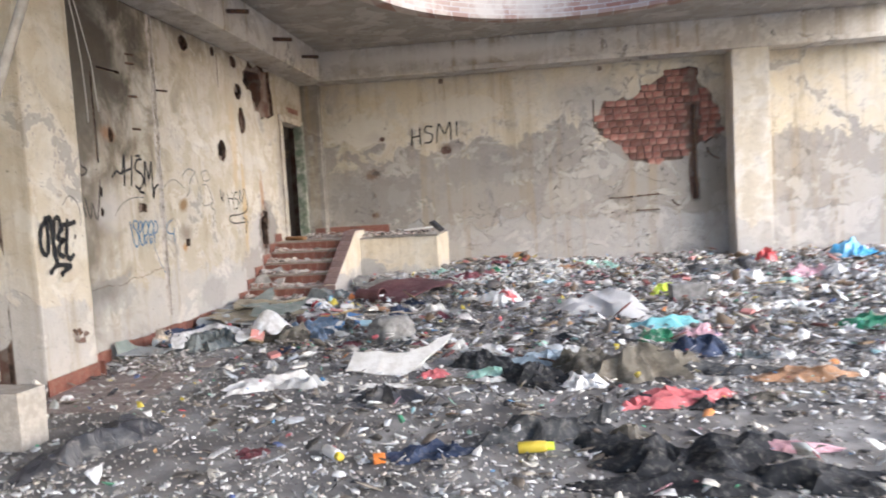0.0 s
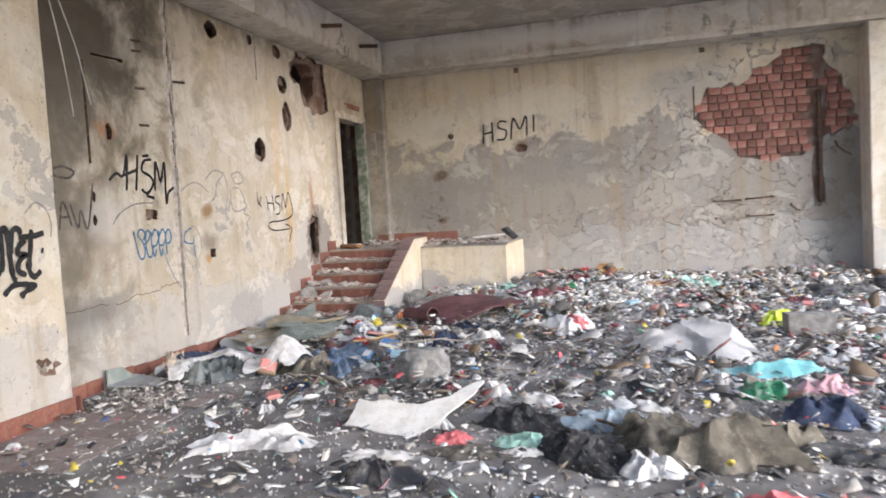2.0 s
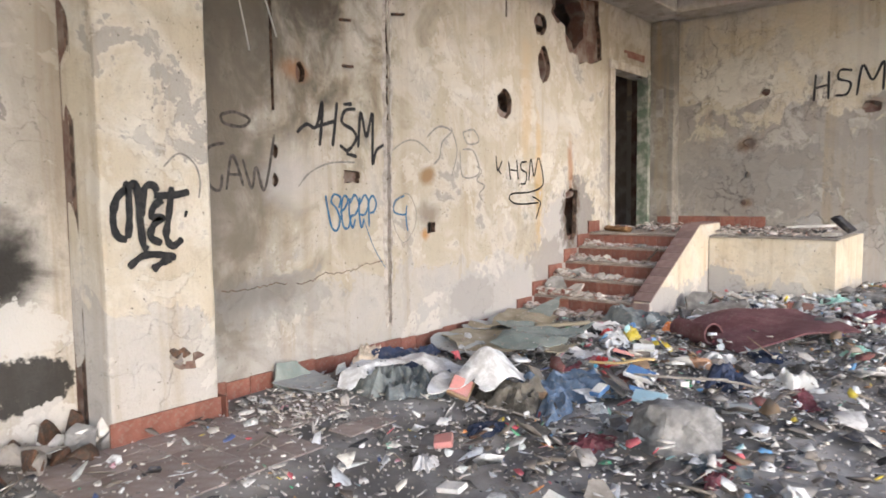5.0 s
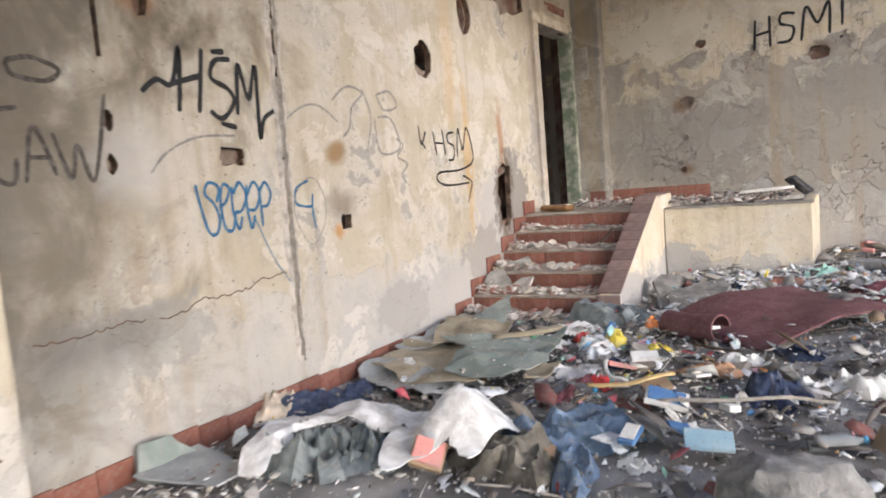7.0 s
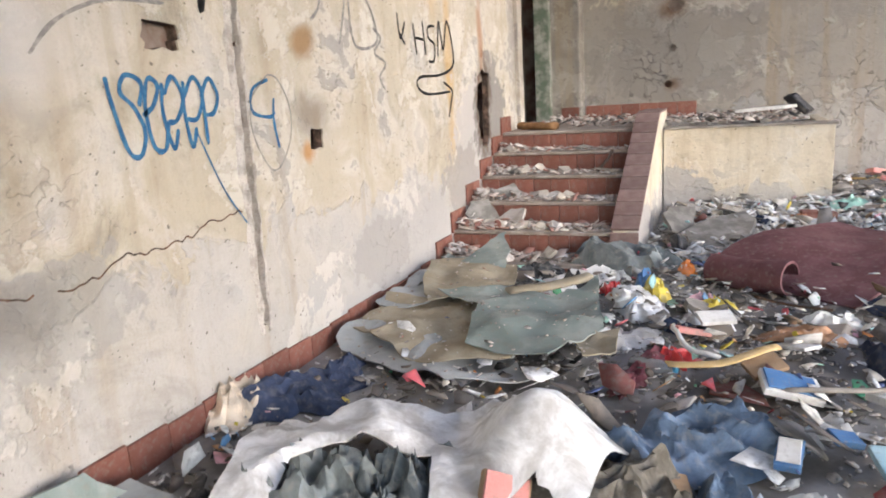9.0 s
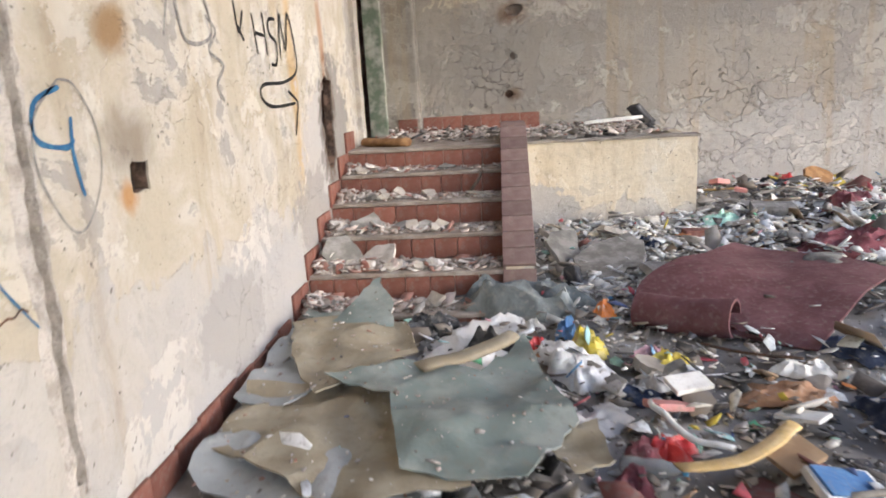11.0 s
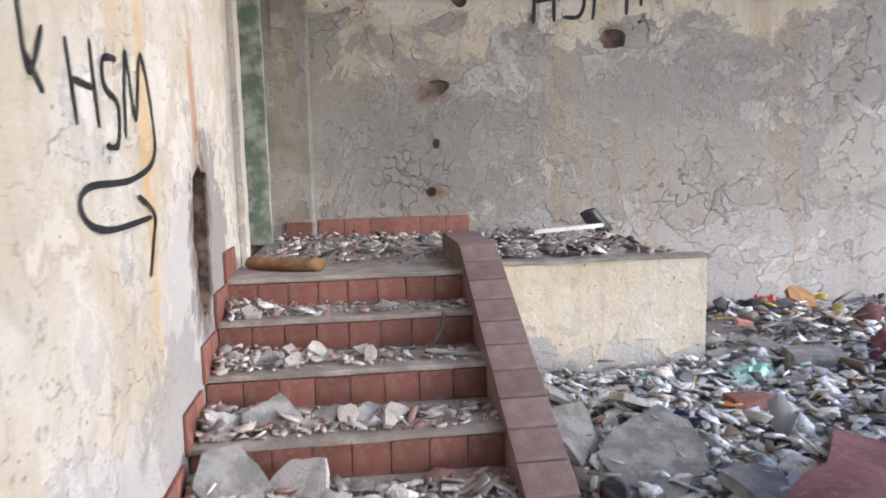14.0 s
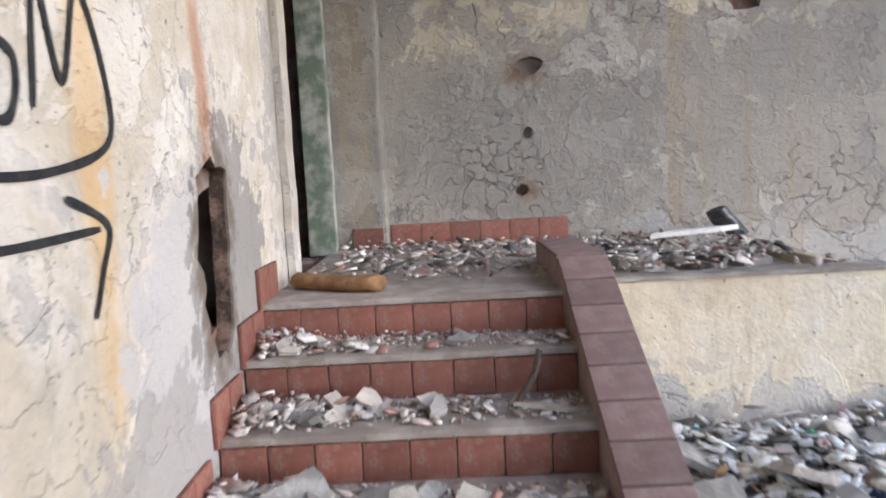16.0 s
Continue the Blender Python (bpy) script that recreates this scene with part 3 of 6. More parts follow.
# ---- more materials ----
def fabric(name, base, dust=0.35, rough=0.9, fold=0.5):
    m, n, l, b = material(name, rough)
    co = places(n, l)
    a = fbm(n, l, co, 5, 6, 0.65, 0.5)
    d = fbm(n, l, co, 28, 5)
    w = n.new("ShaderNodeTexWave")
    w.inputs["Scale"].default_value, w.inputs["Distortion"].default_value = 90, 1.5
    l.new(co, w.inputs["Vector"])
    lighter = tuple(min(v * 1.35 + 0.02, 0.9) for v in base)
    darker = tuple(v * 0.65 for v in base)
    c = mixer(n, l, edge(n, l, a, 0.35, 0.65), darker, lighter)
    c = mixer(n, l, sums(n, l, "MULTIPLY", edge(n, l, d, 0.48, 0.7), dust), c, (0.36, 0.33, 0.29))
    l.new(c, b.inputs["Base Color"])
    bumped(n, l, b, sums(n, l, "ADD", sums(n, l, "MULTIPLY", a, fold * 3), sums(n, l, "MULTIPLY", w.outputs["Fac"], 0.06)), 0.6, 0.02)
    return m


def plastic(name, base, rough=0.3):
    m, n, l, b = material(name, rough)
    co = places(n, l)
    a = fbm(n, l, co, 9, 6, 0.6, 0.8)
    c = mixer(n, l, sums(n, l, "MULTIPLY", edge(n, l, a, 0.5, 0.7), 0.35), base, (0.4, 0.37, 0.33))
    l.new(c, b.inputs["Base Color"])
    bumped(n, l, b, a, 0.7, 0.03)
    b.inputs["Specular IOR Level"].default_value = 0.5
    return m


F_BLACK = fabric("black_cloth", (0.02, 0.021, 0.024), 0.25)
F_CHAR = fabric("charcoal_cloth", (0.05, 0.052, 0.055))
F_NAVY = fabric("navy_cloth", (0.03, 0.045, 0.09), 0.2)
F_DENIM = fabric("denim_cloth", (0.13, 0.19, 0.28))
F_KHAKI = fabric("khaki_cloth", (0.13, 0.115, 0.09))
F_GREY = fabric("grey_green_cloth", (0.17, 0.19, 0.19))
F_SLATE = fabric("slate_cloth", (0.1, 0.12, 0.13))
F_CORAL = fabric("coral_cloth", (0.62, 0.16, 0.17), 0.25)
F_MAROON = fabric("maroon_cloth", (0.17, 0.045, 0.055), 0.3)
F_RUST = fabric("rust_cloth", (0.36, 0.2, 0.11), 0.35)
F_CREAM = fabric("cream_cloth", (0.66, 0.55, 0.42), 0.25)
F_WHITE = fabric("dirty_white_cloth", (0.72, 0.7, 0.67), 0.2)
F_LIGHTBLUE = fabric("pale_blue_cloth", (0.32, 0.4, 0.46), 0.25)
F_PINK = fabric("pink_cloth", (0.68, 0.4, 0.44), 0.2)
P_WHITE = plastic("white_plastic", (0.72, 0.71, 0.69), 0.45)
P_GREY = plastic("milky_grey_plastic", (0.52, 0.51, 0.5), 0.4)
P_TEAL = plastic("teal_plastic", (0.2, 0.52, 0.55))
P_GREEN = plastic("dark_green_plastic", (0.03, 0.2, 0.1))
P_MINT = plastic("mint_plastic", (0.35, 0.6, 0.5))
P_RED = plastic("red_plastic", (0.6, 0.04, 0.04))
P_BLUE = plastic("bright_blue_plastic", (0.1, 0.42, 0.68))
P_YG = plastic("lime_plastic", (0.65, 0.8, 0.05), 0.4)
P_YELLOW = plastic("yellow_plastic", (0.62, 0.48, 0.05), 0.4)
P_ORANGE = plastic("orange_plastic", (0.8, 0.25, 0.05), 0.4)
P_BLACK = plastic("black_plastic", (0.03, 0.03, 0.035), 0.35)
P_CLEAR = plastic("cloudy_plastic", (0.6, 0.63, 0.64), 0.2)
P_CLEAR.node_tree.nodes["Principled BSDF"].inputs["Transmission Weight"].default_value = 0.6
C_WHITE = rough_stuff("white_card", (0.74, 0.73, 0.7), (0.62, 0.6, 0.56), 9, 0.8, 0.3, 0.3)
C_BLUE = rough_stuff("blue_card", (0.07, 0.17, 0.36), (0.12, 0.24, 0.42), 9, 0.7, 0.3, 0.6)
C_SKY = rough_stuff("sky_blue_card", (0.3, 0.46, 0.54), (0.36, 0.5, 0.56), 9, 0.7, 0.3, 0.5)
C_PINK = rough_stuff("salmon_card", (0.55, 0.23, 0.21), (0.5, 0.27, 0.24), 9, 0.7, 0.3, 0.45)
C_TAN = rough_stuff("brown_card", (0.3, 0.2, 0.12), (0.38, 0.27, 0.17), 9, 0.85, 0.3, 0.3)
W_YELLOW = rough_stuff("yellow_wood", (0.6, 0.42, 0.18), (0.68, 0.5, 0.26), 14, 0.7, 0.3, 0.3)
W_GREY = rough_stuff("weathered_wood", (0.3, 0.27, 0.23), (0.4, 0.36, 0.31), 14, 0.85, 0.4, 0.3)
FOAM = rough_stuff("orange_foam", (0.2, 0.1, 0.04), (0.3, 0.17, 0.075), 14, 0.9, 0.5, 0.3)
L_GREEN = rough_stuff("grey_green_linoleum", (0.19, 0.23, 0.215), (0.29, 0.315, 0.29), 5, 0.65, 0.5, 0.45)
L_TAN = rough_stuff("tan_linoleum_back", (0.28, 0.235, 0.165), (0.36, 0.32, 0.24), 5, 0.85, 0.6, 0.5)
L_GREY = rough_stuff("grey_linoleum", (0.3, 0.32, 0.325), (0.4, 0.41, 0.405), 4, 0.7, 0.4, 0.4)
L_MAROON = rough_stuff("maroon_rubber_mat", (0.12, 0.048, 0.052), (0.17, 0.08, 0.085), 6, 0.8, 0.5, 0.5)
ROCK = rough_stuff("rough_cement", (0.2, 0.195, 0.19), (0.33, 0.32, 0.31), 12, 0.95, 1.0, 0.4)
INK_BLUE = rough_stuff("blue_spray", (0.02, 0.1, 0.22), (0.05, 0.17, 0.3), 30, 0.7, 0.1, 0.15)
INK_DARK = rough_stuff("worn_black_spray", (0.05, 0.045, 0.04), (0.12, 0.11, 0.1), 30, 0.8, 0.1, 0.2)
INK_GREY = rough_stuff("faded_grey_spray", (0.2, 0.19, 0.18), (0.34, 0.32, 0.29), 30, 0.8, 0.1, 0.2)

# ---- builders for loose things ----
def finish(name, bm, mat, label, category, thick=0.006, group=""):
    if thick:
        bmesh.ops.recalc_face_normals(bm, faces=bm.faces[:])
        if sum(f.normal.z * f.calc_area() for f in bm.faces) < 0:
            bmesh.ops.reverse_faces(bm, faces=bm.faces[:])
        bm.normal_update()
        tops, rim = bm.faces[:], [e for e in bm.edges if e.is_boundary]
        under = {v: bm.verts.new(v.co - v.normal * thick) for v in bm.verts[:]}
        for e in rim:
            p, q = (l.vert for l in (e.link_loops[0], e.link_loops[0].link_loop_next))
            bm.faces.new((q, p, under[p], under[q]))
        for f in tops:
            bm.faces.new([under[v] for v in reversed(f.verts)])
    bm.normal_update()
    for f in bm.faces:
        f.smooth = True
    for e in bm.edges:
        if e.calc_face_angle(0) > 0.9:
            e.smooth = False
    return tagged(part(name, bm, mat), label, category, group)


def ridge(p):
    return (1 - min(abs(noise.noise(p)) * 2.6, 1)) ** 1.6


def crumple(name, x, y, rx, ry, turn, h, mat, seed, label, category, thick=0.005, group="", fold=1.0, base=None):
    """A heap of cloth or a limp bag: an uneven outline, sharp winding folds, its hem lying on the rubbish."""
    if len(label.split()) < 4:
        label += " in the rubbish"
    rings, segs = (26, 72) if max(rx, ry) > 0.3 else (16, 44)
    bm = bmesh.new()
    off = Vector((seed * 3.17, seed * 1.71, 0))
    c, s = math.cos(radians(turn)), math.sin(radians(turn))
    size = max(rx, ry)
    grain = random.Random(seed).uniform(0, math.pi)
    gc, gs = math.cos(grain), math.sin(grain)
    q = fold / max(size, 0.12)
    rows = []
    for i in range(rings + 1):
        r = i / rings
        row = []
        for j in range(segs if i else 1):
            a = j / segs * math.tau
            d = Vector((math.cos(a), math.sin(a), 0))
            out = 1 + 0.5 * noise.noise(d * 1.2 + off) + 0.32 * noise.noise(d * 2.9 + off) + 0.14 * noise.noise(d * 7 + off)
            p = Vector((r * out * d.x * rx, r * out * d.y * ry, 0))
            w = p + 0.35 * size * noise.noise_vector(p * q * 1.1 + off)
            along = Vector(((w.x * gc + w.y * gs) * 0.45, -w.x * gs + w.y * gc, 0))
            f = 0.55 * ridge(along * q * 1.5 + off) + 0.3 * ridge(w * q * 2.6 + off * 2) + (0.16 if fold > 0.8 else 0.03) * ridge(along * q * 5 + off * 3)
            mass = 0.5 + 0.9 * noise.noise(p * q * 0.9 + off * 1.5)
            env = min(max(1 - r, 0) * 2.4, 1) ** 0.8
            z = h * env * max(0.05, 0.42 * mass + 0.62 * f)
            sway = p + 0.06 * size * noise.noise_vector(p * q * 3 + off) * min(1, r * 2)
            wx, wy = x + sway.x * c - sway.y * s, y + sway.x * s + sway.y * c
            ground_z = height(wx, wy) if base is None else base
            row.append(bm.verts.new((wx, wy, ground_z + 0.006 + z + 0.02 * r * max(0, noise.noise(d * 5 + off)))))
        rows.append(row)
    for j in range(segs):
        bm.faces.new((rows[0][0], rows[1][j], rows[1][(j + 1) % segs]))
        for i in range(1, rings):
            bm.faces.new((rows[i][j], rows[i + 1][j], rows[i + 1][(j + 1) % segs], rows[i][(j + 1) % segs]))
    return finish(name, bm, mat, label, category, thick, group)


def garment(name, x, y, rx, ry, turn, h, mat, seed, label, category, sleeves=2):
    """A dropped jacket: the body and its sleeves, each limp in its own folds."""
    body = crumple(name, x, y, rx, ry, turn, h, mat, seed, label, category)
    rnd = random.Random(seed)
    for k in range(sleeves):
        a = radians(turn + (25 if k else 165) + rnd.uniform(-35, 35))
        d = rx * 0.95
        arm = crumple("sleeve", x + d * math.cos(a), y + d * math.sin(a), rx * 0.5, ry * 0.42, math.degrees(a), h * 0.7, mat, seed + 50 + k, "limp sleeve of the jacket", "")
        arm.parent = body
        del arm["label"]
    return body


def limp_sheet(name, outline, lift, mat, seed, label, category, thick=0.008, wave=0.03, tilt=(0, 0), group="", mounds=()):
    """A stiff torn sheet that lies over the rubbish, with lifted corners."""
    bm = bmesh.new()
    cx, cy = sum(p[0] for p in outline) / len(outline), sum(p[1] for p in outline) / len(outline)
    ring2 = ragged(outline, 0.012, seed, 5)
    bm.faces.new([bm.verts.new((x, y, 0)) for x, y in ring2])
    bmesh.ops.triangulate(bm, faces=bm.faces[:])
    for _ in range(6):
        far = [e for e in bm.edges if e.calc_length() > 0.06]
        if not far:
            break
        bmesh.ops.subdivide_edges(bm, edges=far, cuts=1)
        bmesh.ops.triangulate(bm, faces=[f for f in bm.faces if len(f.verts) > 3])
    rad = max(math.hypot(x - cx, y - cy) for x, y in outline)
    off = Vector((seed * 2.3, seed * 5.1, 0))
    for v in bm.verts:
        d = math.hypot(v.co.x - cx, v.co.y - cy) / rad
        k = noise.noise(v.co * 2.2 + off)
        v.co.z = height(cx, cy) * 0.6 + height(v.co.x, v.co.y) * 0.4 + lift + 0.05 + wave * noise.noise(v.co * 3.5 + off) + wave * 2.2 * max(0, k) * d * d + tilt[0] * (v.co.x - cx) + tilt[1] * (v.co.y - cy)
        v.co.z += 0.5 * wave * (ridge(v.co * 4 + off) - 0.3) + sum(mh * math.exp(-((v.co.x - mx) ** 2 + (v.co.y - my) ** 2) / (mr * mr)) for mx, my, mr, mh in mounds)
        v.co.z = max(v.co.z, height(v.co.x, v.co.y) + 0.004)
    return finish(name, bm, mat, label, category, thick, group)


def rock(name, x, y, rx, ry, rz, mat, seed, label, category, turn=0.0, sink=0.3, chunky=0.22, group="", base=None):
    bm = bmesh.new()
    bmesh.ops.create_icosphere(bm, subdivisions=4 if max(rx, ry) > 0.2 else 3, radius=1)
    off = Vector((seed * 4.1, 0, seed))
    for v in bm.verts:
        n1 = noise.noise(v.co * 1.2 + off) + 0.5 * noise.noise(v.co * 3 + off) + 0.35 * noise.noise(v.co * 8 + off)
        v.co *= 1 + chunky * n1
        v.co = Vector((max(-1.1, min(1.1, v.co.x)) * rx, max(-1.1, min(1.1, v.co.y)) * ry, max(-0.8, min(0.85, v.co.z)) * rz))
    z = height(x, y) if base is None else base
    bm.transform(pose(x, y, z + rz * (0.8 - sink), 0, 0, turn))
    return finish(name, bm, mat, label, category, 0, group)


def chunk(name, x, y, rx, ry, rz, mat, seed, label, category, turn=0.0, sink=0.2, group="", base=None):
    """An angular lump of broken masonry."""
    rnd = random.Random(seed)
    bm = bmesh.new()
    for k in range(9):
        d = Vector((rnd.gauss(0, 1), rnd.gauss(0, 1), rnd.gauss(0, 1))).normalized()
        bm.verts.new((d.x * rx, d.y * ry, d.z * rz))
    hull = bmesh.ops.convex_hull(bm, input=bm.verts[:])
    bmesh.ops.delete(bm, geom=[v for v in bm.verts if not v.link_faces], context="VERTS")
    bmesh.ops.bevel(bm, geom=bm.edges[:], offset=min(rx, ry, rz) * 0.08, segments=1, affect="EDGES")
    bm.transform(pose(x, y, (height(x, y) if base is None else base) + rz * (0.75 - sink), 0, 0, turn))
    return tagged(part(name, bm, mat), label, category, group)


def slab_piece(name, x, y, w, d, t, turn, rx, ry, mat, seed, label, category, group="", base=None):
    """A broken flat piece with an uneven outline, tilted against the heap."""
    rnd = random.Random(seed)
    k = rnd.choice((4, 5, 5, 6, 7))
    turns = sorted((i + rnd.uniform(-0.3, 0.3)) / k * math.tau for i in range(k))
    corners = [(w / 2 * math.cos(a) * rnd.uniform(0.8, 1.2), d / 2 * math.sin(a) * rnd.uniform(0.8, 1.2)) for a in turns]
    ring2 = ragged(corners, min(w, d) * 0.022, seed, 3)
    k = len(ring2)
    bm = bmesh.new()
    bot = [bm.verts.new((px, py, 0)) for px, py in ring2]
    top = [bm.verts.new((px * rnd.uniform(0.94, 1.0), py * rnd.uniform(0.94, 1.0), t * rnd.uniform(0.9, 1.0))) for px, py in ring2]
    bm.faces.new(bot[::-1])
    bm.faces.new(top)
    for i in range(k):
        bm.faces.new((bot[i], bot[(i + 1) % k], top[(i + 1) % k], top[i]))
    z = (height(x, y) if base is None else base) + 0.5 * abs(math.sin(radians(rx))) * d * 0.7 + 0.5 * abs(math.sin(radians(ry))) * w * 0.7 - 0.01
    bm.transform(pose(x, y, z, rx, ry, turn))
    ob = part(name, bm, mat)
    return tagged(ob, label, category, group)


def stick(name, a, b, r, mat, label, category, flat=1.0, bend=0.0, seed=0, parent=None):
    """A bar, pipe, cable or slat between two places."""
    a, b = Vector(a), Vector(b)
    bm = bmesh.new()
    n, k = 10, 8
    way = (b - a).normalized()
    side = way.cross(Vector((0, 0, 1)))
    side = side.normalized() if side.length > 0.1 else Vector((1, 0, 0))
    up = side.cross(way)
    rows = []
    for i in range(n + 1):
        f = i / n
        c = a.lerp(b, f) + side * bend * math.sin(f * math.pi) + bend * 0.4 * noise.noise_vector(Vector((f * 3, seed, 0)))
        rows.append([bm.verts.new(c + side * r * math.cos(j / k * math.tau) + up * r * flat * math.sin(j / k * math.tau)) for j in range(k)])
    for i in range(n):
        for j in range(k):
            bm.faces.new((rows[i][j], rows[i + 1][j], rows[i + 1][(j + 1) % k], rows[i][(j + 1) % k]))
    bm.faces.new(rows[0])
    bm.faces.new(rows[-1][::-1])
    bmesh.ops.recalc_face_normals(bm, faces=bm.faces[:])
    for f in bm.faces:
        f.smooth = True
    if len(label.split()) < 4:
        label += " in the rubbish"
    return tagged(part(name, bm, mat, parent), label, category)


def lathe(profile, k=16):
    bm = bmesh.new()
    rows = [[bm.verts.new((r * math.cos(j / k * math.tau), r * math.sin(j / k * math.tau), z)) for j in range(k)] for r, z in profile]
    for i in range(len(rows) - 1):
        for j in range(k):
            bm.faces.new((rows[i][j], rows[i][(j + 1) % k], rows[i + 1][(j + 1) % k], rows[i + 1][j]))
    bm.faces.new(rows[0][::-1])
    bm.faces.new(rows[-1])
    for f in bm.faces:
        f.smooth = True
    return bm


def bottle(x, y, turn, mat, label, size=1.0, cap=None, z=0.0):
    ob = tagged(new("plastic_bottle"), label, "bottle", "bottles in the rubbish")
    part("body", lathe([(0.028 * size, 0), (0.033 * size, 0.006), (0.033 * size, 0.06 * size), (0.03 * size, 0.075 * size), (0.033 * size, 0.09 * size), (0.033 * size, 0.14 * size), (0.014 * size, 0.185 * size), (0.012 * size, 0.2 * size)]), mat, ob)
    cm = lathe([(0.015 * size, 0.2 * size), (0.015 * size, 0.216 * size)])
    part("cap", cm, cap or P_BLUE, ob, "screw cap")
    ob.matrix_basis = pose(x, y, height(x, y) + 0.03 * size + z, 86, 0, turn)
    return ob


def tin(x, y, turn, mat, label, band=None):
    ob = tagged(new("spray_can"), label, "can")
    part("body", lathe([(0.03, 0), (0.033, 0.005), (0.033, 0.15), (0.026, 0.165)]), mat, ob)
    part("cap", lathe([(0.026, 0.165), (0.024, 0.17), (0.024, 0.2), (0.02, 0.205)]), band or mat, ob)
    ob.matrix_basis = pose(x, y, height(x, y) + 0.035, 88, 0, turn)
    return ob


def carton(name, x, y, w, d, t, turn, rx, ry, mat, label, category, second=None, z=0.0):
    """A squashed box: a bevelled body with a printed panel."""
    if len(label.split()) < 4:
        label += " in the rubbish"
    bm = block(-w / 2, w / 2, -d / 2, d / 2, 0, t, min(t * 0.2, 0.008), 0.008, 3, int(abs(x * 10)))
    ob = part(name, bm, mat)
    ob.matrix_basis = pose(x, y, height(x, y) + 0.02 + z, rx, ry, turn)
    if second:
        part("printed_panel", block(-w * 0.44, w * 0.43, -d * 0.4, d * 0.44, t * 0.6, t + 0.006, 0.003, 0.006, 2, 5), second, ob, "printed panel")
    return tagged(ob, label, category)


# ---- litter ----
def flakes(name, n, area, size, thick, mat, label, seed, lift=0.02, keep=None, tilt=0.5):
    """Countless broken bits, each a small uneven prism of its own."""
    rng = np.random.default_rng(seed)
    x = rng.uniform(area[0], area[1], n)
    y = rng.uniform(area[2], area[3], n)
    if keep:
        ok = np.array([keep(a, b) > rng.random() for a, b in zip(x, y)])
        x, y = x[ok], y[ok]
        n = len(x)
    z = np.array([height(a, b) for a, b in zip(x, y)]) + rng.random(n) ** 2 * lift
    return scatter(name, x, y, z, size, thick, mat, label, rng, tilt)


def scatter(name, x, y, z, size, thick, mat, label, rng, tilt=0.5):
    n = len(x)
    k = 5
    ang = (np.arange(k) / k * math.tau)[None, :] + rng.uniform(-0.4, 0.4, (n, k))
    s = size[0] * (size[1] / size[0]) ** (rng.random(n) ** 1.6)
    stretch = rng.uniform(0.35, 1.0, n)
    rad = s[:, None] * rng.uniform(0.35, 1.2, (n, k))
    px, py = rad * np.cos(ang), rad * np.sin(ang) * stretch[:, None]
    t = np.minimum(thick * rng.uniform(0.5, 1.5, n), s)[:, None] * np.ones((1, k))
    local = np.stack([np.concatenate([px, px * 0.97], 1), np.concatenate([py, py * 0.97], 1), np.concatenate([0 * t, t], 1)], 2)
    a, b, c = rng.normal(0, tilt, n), rng.normal(0, tilt, n), rng.uniform(0, math.tau, n)
    ca, sa, cb, sb, cc, sc = np.cos(a), np.sin(a), np.cos(b), np.sin(b), np.cos(c), np.sin(c)
    R = np.empty((n, 3, 3))
    R[:, 0, 0], R[:, 0, 1], R[:, 0, 2] = cc * cb, cc * sb * sa - sc * ca, cc * sb * ca + sc * sa
    R[:, 1, 0], R[:, 1, 1], R[:, 1, 2] = sc * cb, sc * sb * sa + cc * ca, sc * sb * ca - cc * sa
    R[:, 2, 0], R[:, 2, 1], R[:, 2, 2] = -sb, cb * sa, cb * ca
    w = np.einsum("nij,nkj->nki", R, local)
    w += np.stack([x, y, z - np.minimum(w[:, :, 2].min(1) * 0.6, 0)], 1)[:, None, :]
    verts = w.reshape(-1, 3)
    quads = [(i, (i + 1) % k, k + (i + 1) % k, k + i) for i in range(k)]
    loops = np.concatenate([np.array(list(range(k))[::-1] + list(range(k, 2 * k)) + [v for q in quads for v in q])[None, :] + (np.arange(n) * 2 * k)[:, None]], 0)
    sizes = np.tile(np.array([k, k] + [4] * k), n)
    me = bpy.data.meshes.new(name)
    me.vertices.add(len(verts))
    me.vertices.foreach_set("co", verts.ravel())
    me.loops.add(loops.size)
    me.loops.foreach_set("vertex_index", loops.ravel().astype(np.int32))
    me.polygons.add(len(sizes))
    me.polygons.foreach_set("loop_start", np.concatenate([[0], np.cumsum(sizes)[:-1]]).astype(np.int32))
    me.update(calc_edges=True)
    me.validate()
    me.materials.append(mat)
    return tagged(new(name, me), label, "rubble", "", "stuff")


M_CHIPS = confetti("plaster_chips", [(0.42, 0.39, 0.36), (0.55, 0.52, 0.48), (0.3, 0.28, 0.26), (0.66, 0.64, 0.61), (0.2, 0.18, 0.17), (0.5, 0.45, 0.38), (0.36, 0.33, 0.3), (0.24, 0.22, 0.2), (0.62, 0.6, 0.58)], 0.95)
M_DARK = confetti("dark_scraps", [(0.08, 0.074, 0.067), (0.13, 0.117, 0.105), (0.06, 0.06, 0.07), (0.2, 0.165, 0.13), (0.16, 0.137, 0.12), (0.25, 0.215, 0.18), (0.04, 0.04, 0.04)], 0.9)
M_BOARDS = confetti("board_scraps", [(0.3, 0.28, 0.26), (0.16, 0.14, 0.12), (0.45, 0.42, 0.38), (0.24, 0.17, 0.11), (0.1, 0.09, 0.085), (0.55, 0.53, 0.5), (0.2, 0.08, 0.07), (0.35, 0.3, 0.24)], 0.9)
M_PAPER = confetti("paper_scraps", [(0.75, 0.74, 0.72), (0.66, 0.64, 0.6), (0.72, 0.68, 0.6), (0.8, 0.8, 0.8), (0.6, 0.62, 0.64), (0.7, 0.72, 0.7)], 0.75)
